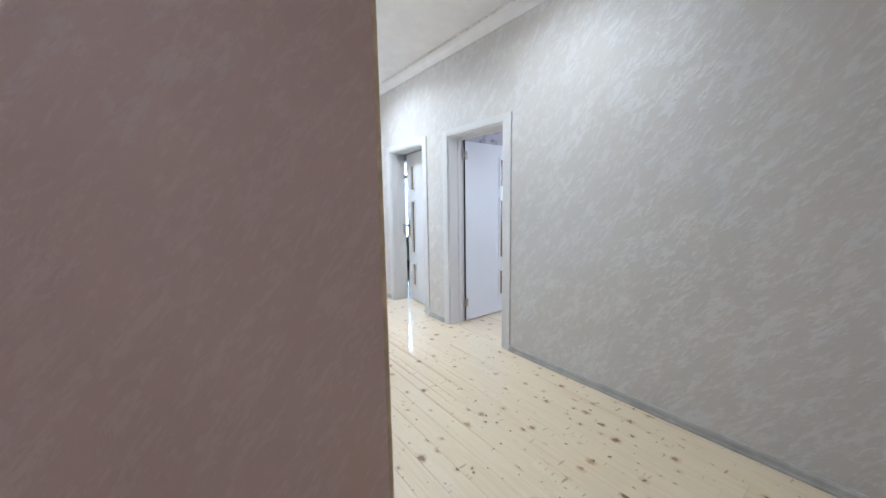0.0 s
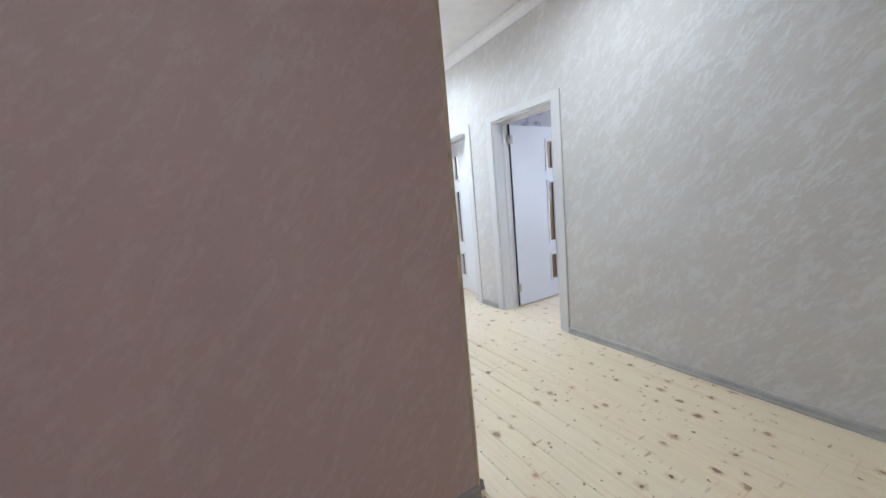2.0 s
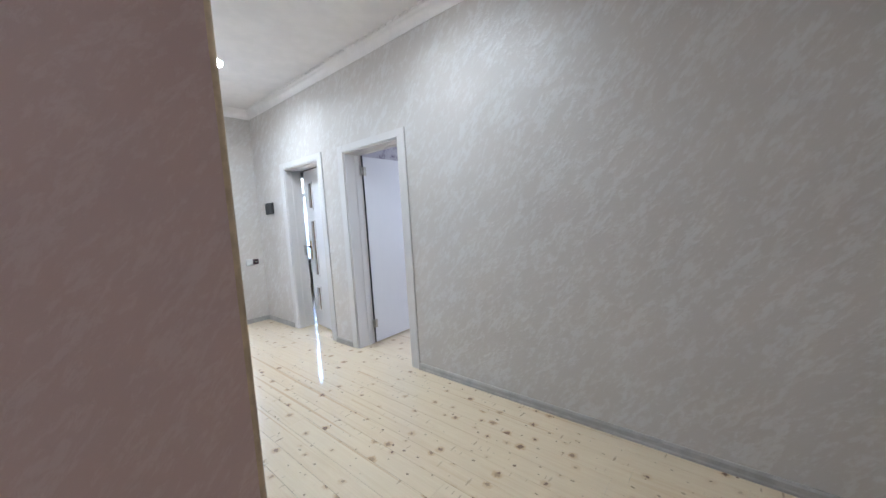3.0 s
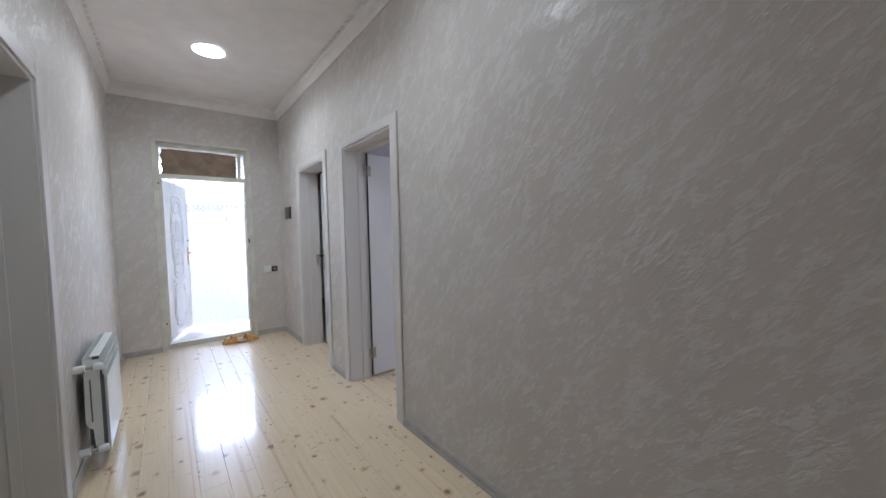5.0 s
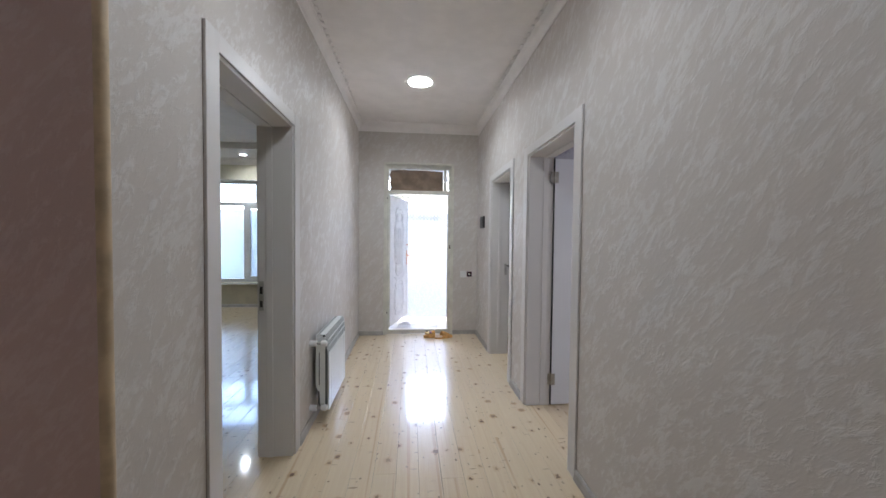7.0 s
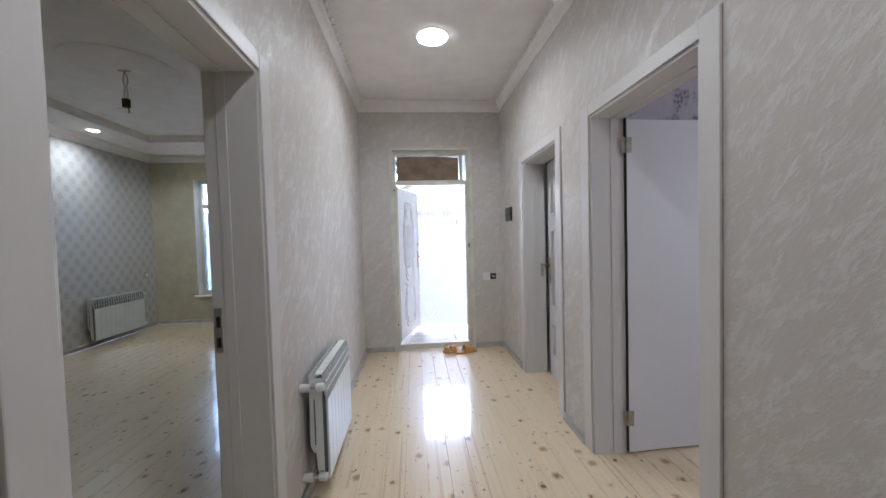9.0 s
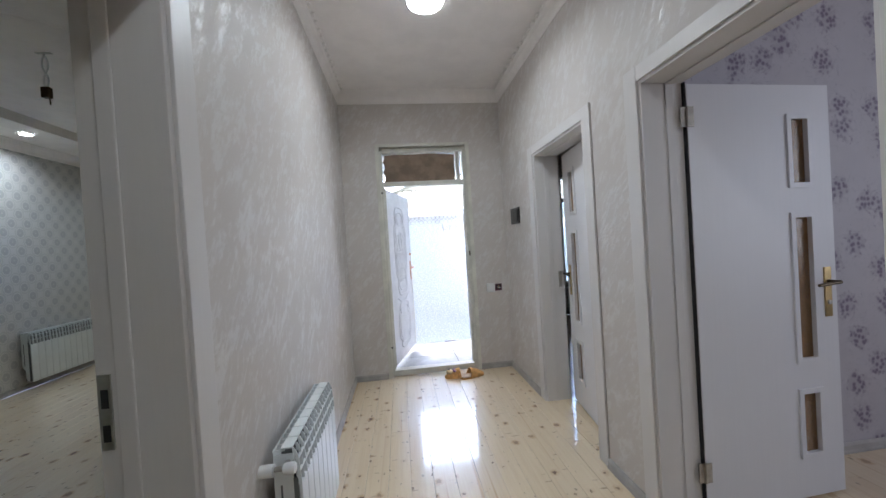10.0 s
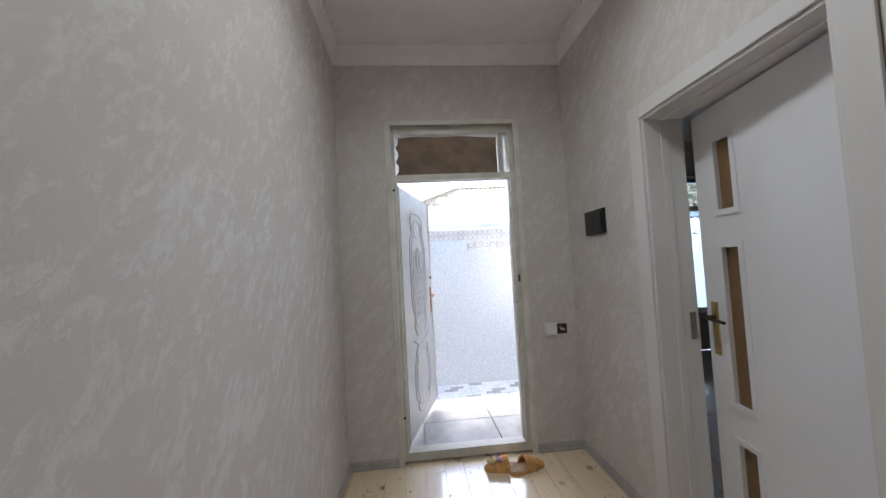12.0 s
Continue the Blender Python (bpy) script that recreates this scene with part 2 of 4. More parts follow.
PEARL = plaster("pearl_plaster", (0.585, 0.535, 0.50), (0.70, 0.68, 0.665))
PINK = plaster("pink_plaster", (0.53, 0.375, 0.35), (0.60, 0.465, 0.45), -38, 0.2)
CEILING = painted("ceiling_paint", (0.905, 0.87, 0.855), 0.7, 0.02)
LAMINATE = grained("white_laminate", (0.68, 0.65, 0.635))
LEAF = grained("door_laminate", (0.76, 0.75, 0.77))
PINE = pine("knotty_pine")
GREY = painted("grey_plastic", (0.46, 0.43, 0.405), 0.45, 0.08, 9.0)
WHITE = painted("white_plastic", (0.80, 0.80, 0.79), 0.35, 0.02)
ENAMEL = painted("radiator_enamel", (0.75, 0.78, 0.775), 0.3, 0.02)
# Near-black so that the shade between the radiator fins is in the colour.
SHADED_CORE = painted("radiator_core_shaded", (0.13, 0.145, 0.145), 0.45, 0.05)
BLACK = painted("black_plastic", (0.014, 0.013, 0.014), 0.3, 0.1)
STEEL = painted("brushed_steel", (0.55, 0.53, 0.50), 0.3, 0.1, 20.0, 0.05, 1.0)
BRASS = painted("brass", (0.62, 0.45, 0.22), 0.32, 0.1, 20.0, 0.05, 1.0)
BRONZE = painted("dark_bronze", (0.10, 0.075, 0.05), 0.35, 0.1, 20.0, 0.05, 1.0)
HINGE = painted("dull_nickel", (0.50, 0.46, 0.40), 0.4, 0.1, 20.0, 0.05, 1.0)
COPPER = painted("copper", (0.65, 0.33, 0.2), 0.35, 0.1, 20.0, 0.05, 1.0)
AMBER = amber_glass("amber_glass")
CLEAR = glass("clear_glass")
CLEARPANE = thin_pane("window_glass", (0.8, 0.84, 0.86))
TINTED = thin_pane("tinted_glass", (0.62, 0.68, 0.72))
DAMASK = damask("medallion_wallpaper")
LILAC = lilac("lilac_wallpaper")
PALE = pale_paper("pale_scroll_wallpaper")
SAND = painted("sand_paint", (0.60, 0.55, 0.42), 0.6, 0.05)
CREAM = painted("cream_metal", (0.72, 0.70, 0.62), 0.4, 0.06, 8.0)
DOORWHITE = painted("white_door_foil", (0.66, 0.65, 0.66), 0.35, 0.04, 10.0)
CARD = painted("brown_cardboard", (0.30, 0.215, 0.155), 0.8, 0.14, 7.0, 0.3)
STUCCO = roughcast("grey_roughcast")
HOUSE = painted("white_render", (0.78, 0.77, 0.74), 0.8, 0.05)
SLATE = painted("beige_roof_sheet", (0.15, 0.12, 0.07), 0.8, 0.08, 3.0, 0.2)
ZINC = painted("zinc_gutter", (0.30, 0.35, 0.41), 0.5, 0.1)
TILE = painted("grey_stone_tile", (0.56, 0.56, 0.55), 0.45, 0.12, 5.0, 0.1)
PAVER = painted("pale_paver", (0.80, 0.79, 0.77), 0.7, 0.06, 8.0)
PAVERDARK = painted("dark_paver", (0.42, 0.38, 0.36), 0.7, 0.06, 8.0)
ROD = painted("beige_rod", (0.60, 0.54, 0.47), 0.7, 0.1)
CONCRETE = painted("yard_concrete", (0.62, 0.61, 0.59), 0.85, 0.1, 3.0, 0.3)
GOLD = painted("ochre_corner", (0.60, 0.455, 0.30), 0.5, 0.1, 12.0)
# Colour of the drawn shadow gap beside the casings.
GAP_BROWN = painted("shadow_gap_brown", (0.42, 0.33, 0.28), 0.8, 0.2, 15.0)
BURGUNDY = painted("burgundy_box", (0.10, 0.02, 0.04), 0.5, 0.1)
FELT = painted("tan_felt", (0.80, 0.42, 0.15), 0.9, 0.1, 30.0, 0.4)
FELTDARK = painted("insole_felt", (0.55, 0.40, 0.28), 0.95, 0.1, 30.0, 0.4)
PURPLE = painted("purple_felt", (0.45, 0.26, 0.48), 0.9, 0.1, 30.0, 0.4)
YELLOW = painted("yellow_felt", (0.82, 0.62, 0.34), 0.9, 0.1, 30.0, 0.4)
PANEL = glowing("lamp_panel", (0.88, 0.96, 1.0), 2.0)


# ---- mesh helpers ----
def boxes(*rows, bevel=0.0):
    """One bmesh of boxes x0, x1, y0, y1, z0, z1."""
    bm = bmesh.new()
    for x0, x1, y0, y1, z0, z1 in rows:
        v = [bm.verts.new((x, y, z)) for x in (x0, x1) for y in (y0, y1) for z in (z0, z1)]
        for f in ((0, 1, 3, 2), (4, 6, 7, 5), (0, 4, 5, 1), (2, 3, 7, 6), (0, 2, 6, 4), (1, 5, 7, 3)):
            bm.faces.new([v[i] for i in f])
    if bevel:
        bmesh.ops.bevel(bm, geom=bm.edges[:], offset=bevel, segments=2, affect="EDGES", profile=0.6)
    return bm


def tube(a, b, r, seg=14, r2=None):
    """A round bar from a to b."""
    bm = bmesh.new()
    a, b = Vector(a), Vector(b)
    m = Matrix.Translation((a + b) / 2) @ (b - a).to_track_quat("Z", "Y").to_matrix().to_4x4()
    bmesh.ops.create_cone(bm, cap_ends=True, segments=seg, radius1=r, radius2=r if r2 is None else r2, depth=(b - a).length, matrix=m)
    return bm


def lathe(profile, seg=40, m=None):
    """A solid turned round z from rows of radius, height."""
    bm = bmesh.new()
    rings = [[bm.verts.new((r * math.cos(2 * math.pi * i / seg), r * math.sin(2 * math.pi * i / seg), z)) for i in range(seg)] for r, z in profile]
    for p, q in zip(rings, rings[1:]):
        for i in range(seg):
            bm.faces.new((p[i], p[(i + 1) % seg], q[(i + 1) % seg], q[i]))
    bm.faces.new(list(reversed(rings[0])))
    bm.faces.new(rings[-1])
    if m is not None:
        bm.transform(m)
    return bm


def extrude(points, place):
    """A prism: points of a closed outline, placed by place(a, b, 0 or 1)."""
    bm = bmesh.new()
    p = [bm.verts.new(place(a, b, 0)) for a, b in points]
    q = [bm.verts.new(place(a, b, 1)) for a, b in points]
    n = len(points)
    for i in range(n):
        bm.faces.new((p[i], p[(i + 1) % n], q[(i + 1) % n], q[i]))
    bm.faces.new(list(reversed(p)))
    bm.faces.new(q)
    bmesh.ops.recalc_face_normals(bm, faces=bm.faces[:])
    return bm


def merge(*bms):
    me = bpy.data.meshes.new("merge")
    out = bmesh.new()
    for b in bms:
        b.to_mesh(me)
        out.from_mesh(me)
        b.free()
    bpy.data.meshes.remove(me)
    return out


def ring(radius, wire, m, seg=24, sub=6):
    bm = bmesh.new()
    rows = []
    for i in range(seg):
        a = 2 * math.pi * i / seg
        rows.append([bm.verts.new(m @ Vector(((radius + wire * math.cos(2 * math.pi * j / sub)) * math.cos(a), (radius + wire * math.cos(2 * math.pi * j / sub)) * math.sin(a), wire * math.sin(2 * math.pi * j / sub)))) for j in range(sub)])
    for i in range(seg):
        p, q = rows[i], rows[(i + 1) % seg]
        for j in range(sub):
            bm.faces.new((p[j], q[j], q[(j + 1) % sub], p[(j + 1) % sub]))
    return bm


def part(name, bm, material, parent=None, label="", smooth=False):
    """Links a bmesh as one mesh object, under a thing or a part."""
    me = bpy.data.meshes.new(name)
    bm.normal_update()
    bm.to_mesh(me)
    bm.free()
    me.materials.append(material)
    if smooth:
        me.shade_smooth()
        me.set_sharp_from_angle(angle=radians(40))
    ob = new(name, me)
    if parent is not None:
        ob.parent = parent
    return tagged(ob, label)


def thing(name, label, category, m=None, group="", kind=""):
    e = new(name)
    e.empty_display_size = 0.1
    if m is not None:
        e.matrix_world = m
    return tagged(e, label, category, group, kind)


def solid(name, bm, material, label, category, kind="structure", smooth=False):
    return tagged(part(name, bm, material, None, "", smooth), label, category, "", kind)


# ---- the large structure ----
CEIL, HEAD, LX = 2.9, 2.022, 0.635


def wall_x(name, x0, x1, y0, y1, openings, material, label, top=3.1):
    """A wall along y, with openings (y0, y1, z0, z1)."""
    rows, y = [], y0
    for a, b, lo, hi in sorted(openings):
        rows.append((x0, x1, y, a, 0, top))
        rows.append((x0, x1, a, b, hi, top))
        if lo > 0:
            rows.append((x0, x1, a, b, 0, lo))
        y = b
    rows.append((x0, x1, y, y1, 0, top))
    return solid(name, boxes(*rows), material, label, "wall")


def wall_y(name, y0, y1, x0, x1, openings, material, label, top=3.1):
    rows, x = [], x0
    for a, b, lo, hi in sorted(openings):
        rows.append((x, a, y0, y1, 0, top))
        rows.append((a, b, y0, y1, hi, top))
        if lo > 0:
            rows.append((a, b, y0, y1, 0, lo))
        x = b
    rows.append((x, x1, y0, y1, 0, top))
    return solid(name, boxes(*rows), material, label, "wall")


D1, D2, D3 = (1.757, 2.612), (2.334, 3.155), (3.63, 4.437)
D5 = (-1.33, -0.515)
ENTRY = (1.0, 1.91, 0, 2.365)
W1, W2 = (-2.43, -0.8, 0.465, 2.415), (3.94, 5.45, 0.49, 2.4)
PEARLY = "pearly white plaster wall with slanting strokes"
wall_x("wall_left", 0.52, LX, 1.67, 5.3, [(*D1, 0, HEAD)], PEARL, PEARLY)
wall_x("wall_left_room_side", 0.435, 0.52, 1.43, 7.4, [(*D1, 0, HEAD)], SAND, "sand-coloured painted wall of the side room")
wall_x("wall_right", 2.28, 2.38, -1.7, 5.3, [(*D5, 0, HEAD), (*D2, 0, HEAD), (*D3, 0, HEAD)], PEARL, PEARLY)
wall_x("wall_right_lilac_side", 2.38, 2.48, -1.7, 3.44, [(*D2, 0, HEAD)], LILAC, "lavender wallpaper with violet flower sprays")
wall_x("wall_right_back_side", 2.38, 2.48, 3.44, 5.42, [(*D3, 0, HEAD)], SAND, "sand-coloured painted wall of the back room")
wall_y("wall_back_room_jog", 5.42, 5.48, 2.38, 2.68, [], SAND, "sand-coloured painted wall of the back room")
wall_x("wall_back_room_side", 2.6, 2.68, 5.48, 7.4, [], SAND, "sand-coloured painted wall of the back room")
wall_y("wall_porch_jog", 5.48, 5.55, 2.38, 2.6, [], HOUSE, "white rendered porch wall")
wall_y("wall_end", 5.3, 5.42, 0.52, 2.38, [ENTRY], PEARL, "pearly white plaster wall round the entrance")
wall_y("wall_end_outside", 5.42, 5.55, 0.52, 2.38, [ENTRY], HOUSE, "white rendered outer wall round the entrance")
wall_x("wall_porch_left", 0.52, 0.56, 5.55, 7.4, [], HOUSE, "white rendered porch wall")
wall_x("wall_porch_right", 2.56, 2.6, 5.55, 7.4, [], HOUSE, "white rendered porch wall")


# the white wall turns into the pink one at a rounded corner
CORNER = (0.609, 1.313)


def wall_plan(name, plan, material, label):
    """A full-height wall over a plan of corners."""
    return solid(name, extrude(plan, lambda a, b, k: (a, b, 3.1 * k)), material, label, "wall")


wall_plan("wall_pink", [(-2.4, CORNER[1]), (CORNER[0] - 0.012, CORNER[1]), (CORNER[0] - 0.012, 1.43), (-2.4, 1.43)], PINK, "dusty pink plaster wall with slanting strokes")
wall_plan("wall_left_corner", [(CORNER[0] - 0.012, CORNER[1] + 0.012), (CORNER[0], CORNER[1] + 0.012), (LX, 1.67), (0.52, 1.67), (0.52, 1.43), (CORNER[0] - 0.012, 1.43)], PEARL, PEARLY)
wall_y("wall_hall_back", -1.7, -1.6, -2.4, 2.28, [], PEARL, PEARLY)
wall_x("wall_hall_side", -2.5, -2.4, -1.7, 1.43, [], PINK, "dusty pink plaster wall")
wall_x("wall_medallion", -3.2, -3.1, 1.43, 7.4, [], DAMASK, "grey and cream medallion wallpaper")
wall_y("wall_side_room_near", 1.43, 1.5, -3.1, 0.435, [], SAND, "sand-coloured painted wall")
wall_y("wall_side_room_window", 7.4, 7.52, -3.2, 0.52, [W1], SAND, "sand-coloured painted wall under a window")
wall_y("wall_facade_left", 7.52, 7.65, -3.2, 0.6, [W1], HOUSE, "white rendered facade")
wall_y("wall_partition_lilac", 3.39, 3.44, 2.48, 5.6, [], LILAC, "lavender wallpaper with violet flower sprays")
wall_y("wall_partition_back", 3.44, 3.49, 2.48, 5.6, [], SAND, "sand-coloured painted wall")
wall_x("wall_lilac_far", 5.6, 5.7, -1.7, 3.44, [], LILAC, "lavender wallpaper with violet flower sprays")
wall_y("wall_lilac_back", -1.7, -1.6, 2.48, 5.6, [], LILAC, "lavender wallpaper with violet flower sprays")
wall_x("wall_back_room_far", 5.6, 5.7, 3.44, 7.4, [], PALE, "cream wallpaper with pale grey scrolls")
wall_y("wall_back_room_window", 7.4, 7.52, 2.56, 5.7, [W2], PALE, "cream wallpaper with pale grey scrolls round a window")
wall_y("wall_facade_right", 7.52, 7.65, 2.56, 5.7, [W2], HOUSE, "white rendered facade")

solid("ceiling", boxes((-2.4, 2.28, -1.6, 1.313, CEIL, 3.1), (0.609, 2.28, 1.313, 5.3, CEIL, 3.1)), CEILING, "matt white ceiling", "ceiling")
solid("ceiling_side_room", boxes((-3.1, 0.42, 1.5, 7.4, 2.9, 3.1), (-3.1, -2.5, 1.5, 7.4, 2.8, 2.9), (-2.5, 0.42, 6.55, 7.4, 2.8, 2.9), (-0.18, 0.42, 2.1, 6.55, 2.8, 2.9), (-2.5, 0.42, 1.5, 2.1, 2.8, 2.9)), CEILING, "white ceiling with a dropped border", "ceiling")
solid("ceiling_lilac_room", boxes((2.48, 5.6, -1.6, 3.39, CEIL, 3.1)), CEILING, "matt white ceiling", "ceiling")
solid("ceiling_back_room", boxes((2.48, 5.6, 3.49, 5.42, CEIL, 3.1), (2.68, 5.6, 5.42, 7.4, CEIL, 3.1)), CEILING, "matt white ceiling", "ceiling")
solid("roof_slab", boxes((-3.2, 0.6, 1.15, 7.65, 3.1, 3.25), (0.6, 2.3, 1.15, 5.55, 3.1, 3.25), (2.3, 5.7, -1.7, 5.55, 3.1, 3.25), (2.56, 5.7, 5.55, 7.65, 3.1, 3.25), (-2.5, 2.3, -1.7, 1.15, 3.1, 3.25)), HOUSE, "flat concrete roof slab", "roof")
solid("corner_bead", tube((CORNER[0] - 0.013, CORNER[1] + 0.013, 0.0), (CORNER[0] - 0.013, CORNER[1] + 0.013, CEIL), 0.0155, 24), GOLD, "ochre corner bead where pink meets white plaster", "trim", smooth=True)


def cornice(name, length, m, dentils, depth=0.1):
    """A plaster cove of that length along x, against a wall at y = 0, hanging from z = 0."""
    prof = [(0, 0), (0, -0.108), (0.012, -0.108), (0.016, -0.094)]
    prof += [(0.016 + 0.062 * (1 - math.cos(a)), -0.094 + 0.07 * math.sin(a)) for a in (0.35, 0.7, 1.05, 1.4)]
    prof += [(0.086, -0.012), (0.1, -0.009), (0.1, 0)]
    prof = [(a * depth / 0.1, b) for a, b in prof]
    e = thing(name, "white moulded plaster cornice", "cornice", m, kind="structure")
    part("cove", extrude(prof, lambda a, b, k: (k * length, a, b)), CEILING, e)
    if dentils:
        n = int(length / 0.085)
        d = part("dentils", boxes(*[(i * 0.085 + 0.012, i * 0.085 + 0.058, depth - 0.006, depth + 0.02, -0.013, -0.001) for i in range(n)], bevel=0.006), CEILING, e)
        tagged(d, kind="stuff")
    return e


cornice("cornice_left", 3.98, pose(LX, 5.3, CEIL, 0, 0, -90), True, 0.055)
cornice("cornice_right", 6.9, pose(2.28, -1.6, CEIL, 0, 0, 90), True, 0.055)
cornice("cornice_end", 1.645, pose(2.28, 5.3, CEIL, 0, 0, 180), False)
cornice("cornice_pink", 3.0, pose(0.609, 1.313, CEIL, 0, 0, 180), True)
cornice("cornice_side_room_a", 6.05, pose(-3.1, 7.4, 2.8, 0, 0, -90), False)
cornice("cornice_side_room_b", 3.52, pose(0.42, 7.4, 2.8, 0, 0, 180), False)


def baseboard(name, length, m):
    prof = [(0, 0), (0.018, 0), (0.018, 0.012), (0.014, 0.02), (0.013, 0.044), (0.006, 0.056), (0, 0.056)]
    e = solid(name, extrude(prof, lambda a, b, k: (k * length, a, b)), GREY, "grey plastic baseboard with a rounded top", "baseboard")
    e.matrix_world = m
    return e


AW = 0.082  # width of the door casings
for i, (a, b) in enumerate([(D5[1] + AW, D2[0] - AW), (D2[1] + AW, D3[0] - AW), (D3[1] + AW, 5.3)]):
    baseboard("baseboard_right_%d" % (i + 1), b - a, pose(2.28, a, 0, 0, 0, 90))
for i, (a, b) in enumerate([(1.33, D1[0] - AW), (D1[1] + AW, 5.3)]):
    baseboard("baseboard_left_%d" % (i + 1), b - a, pose(LX - (0.012 if b < 2 else 0.0), b, 0, 0, 0, -90))
baseboard("baseboard_end_1", 0.325, pose(0.971, 5.3, 0, 0, 0, 180))
baseboard("baseboard_end_2", 0.322, pose(2.262, 5.3, 0, 0, 0, 180))
baseboard("baseboard_pink", 3.0, pose(0.6, 1.313, 0, 0, 0, 180))
baseboard("baseboard_medallion", 6.05, pose(-3.1, 7.4, 0, 0, 0, -90))
baseboard("baseboard_side_room", 3.5, pose(0.42, 7.4, 0, 0, 0, 180))
baseboard("baseboard_lilac", 3.1, pose(5.6, 3.39, 0, 0, 0, 180))


# ---- inner doors ----
def door_lining(e, wall, depth, y0, y1, side, rest=(0.115, 0.155)):
    """Lining, stops and casings; wall: x of the face in the hall, side: +1 if the room lies towards +x."""
    s = side
    def bx(a, b, *rest):
        return (min(wall + s * a, wall + s * b), max(wall + s * a, wall + s * b), *rest)
    t = 0.022
    part("jamb", boxes(bx(0.0, depth, y0 - 0.001, y0 + t, 0, HEAD), bevel=0.002), LAMINATE, e)
    part("jamb", boxes(bx(0.0, depth, y1 - t, y1 + 0.001, 0, HEAD), bevel=0.002), LAMINATE, e)
    part("head", boxes(bx(0.0, depth, y0 + t, y1 - t, HEAD - t, HEAD + 0.001), bevel=0.002), LAMINATE, e)
    k = 0.006
    part("stop", boxes(bx(*rest, y0 + t, y0 + t + k, 0, HEAD - t), bevel=0.003), LAMINATE, e)
    part("stop", boxes(bx(*rest, y1 - t - k, y1 - t, 0, HEAD - t), bevel=0.003), LAMINATE, e)
    part("stop", boxes(bx(*rest, y0 + t, y1 - t, HEAD - t - k, HEAD - t), bevel=0.003), LAMINATE, e)
    # Thin brown strip stands for the shadow gap along the casing's outer edge.
    part("shadow_gap_line", boxes(bx(-0.0005, -0.002, y0 - AW - 0.0024, y0 - AW - 0.0002, 0.0, HEAD + AW - 0.02)), GAP_BROWN, e, "brown line drawn for the shadow gap at the casing")
    for face, out in ((0.0, -0.012), (depth, depth + 0.012)):
        part("casing", boxes(bx(face, out, y0 - AW, y0 + 0.006, 0, HEAD + AW - 0.02), bevel=0.003), LAMINATE, e)
        part("casing", boxes(bx(face, out, y1 - 0.006, y1 + AW, 0, HEAD + AW - 0.02), bevel=0.003), LAMINATE, e)
        part("casing", boxes(bx(face, out * 0.9 if face == 0 else out - 0.001, y0 + 0.006, y1 - 0.006, HEAD - 0.006, HEAD + AW - 0.02), bevel=0.003), LAMINATE, e)


def door_leaf(e, width, m, metal, flip):
    """A leaf hinged at x = 0, running along +x, with its front at y = 0 and its back at y = 0.038."""
    h, t = HEAD - 0.046, 0.038
    holes = [(0.19, 0.525), (0.648, 1.37), (1.488, 1.838)]
    x0, x1 = width - 0.232, width - 0.132
    rows = [(0, x0, 0, t, 0, h), (x1, width, 0, t, 0, h)]
    z = 0
    for a, b in holes:
        rows.append((x0, x1, 0, t, z, a + 0.02))
        z = b - 0.02
    rows.append((x0, x1, 0, t, z, h))
    leaf = part("leaf", boxes(*rows), LEAF, e, "white wood-grain door leaf")
    leaf.matrix_basis = m
    for a, b in holes:
        part("pane", boxes((x0 - 0.003, x1 + 0.003, 0.015, 0.021, a + 0.017, b - 0.017)), AMBER, leaf, "patterned amber glass pane")
        for f0, f1 in ((-0.008, 0.0), (t, t + 0.008)):
            part("moulding", boxes((x0 - 0.02, x0 + 0.004, f0, f1, a, b), (x1 - 0.004, x1 + 0.02, f0, f1, a, b), (x0 + 0.004, x1 - 0.004, f0, f1, a, a + 0.024), (x0 + 0.004, x1 - 0.004, f0, f1, b - 0.024, b)), LEAF, leaf)
    for f, s in ((0.0, -1), (t, 1)):
        hx = width - 0.055
        plate = boxes((hx - 0.02, hx + 0.02, min(f, f + s * 0.006), max(f, f + s * 0.006), 0.86, 1.10), bevel=0.002)
        p = part("handle_plate", plate, metal, leaf, "metal handle plate")
        part("lever", merge(tube((hx, f, 1.03), (hx, f + s * 0.05, 1.03), 0.009), tube((hx + 0.008, f + s * 0.048, 1.03), (hx - 0.115, f + s * 0.048, 1.022), 0.009, 12, 0.007)), BRONZE if metal is BRASS else metal, leaf, "metal door lever", True)
        part("cylinder", tube((hx, f, 0.93), (hx, f + s * 0.012, 0.93), 0.011), STEEL, leaf, "", True)
    return leaf


def hinge(e, x, y, z):
    part("hinge", merge(tube((x, y, z - 0.045), (x, y, z + 0.045), 0.007), boxes((x - 0.03, x + 0.003, y + 0.001, y + 0.004, z - 0.045, z + 0.045)), boxes((x, x + 0.03, y - 0.004, y - 0.001, z - 0.045, z + 0.045))), HINGE, e, "dull nickel butt hinge", True)


d1 = thing("door_1", "white wood-grain door lining with wide casings, no leaf in view", "door", kind="structure")
door_lining(d1, LX, 0.2, *D1, -1)
part("strike_plate", merge(boxes((0.44, 0.468, D1[1] - 0.026, D1[1] - 0.021, 0.9, 1.08), bevel=0.001)), STEEL, d1, "steel strike plate", False)
part("latch_hole", boxes((0.446, 0.462, D1[1] - 0.027, D1[1] - 0.0255, 0.92, 0.96), (0.446, 0.462, D1[1] - 0.027, D1[1] - 0.0255, 1.0, 1.045)), BLACK, d1)

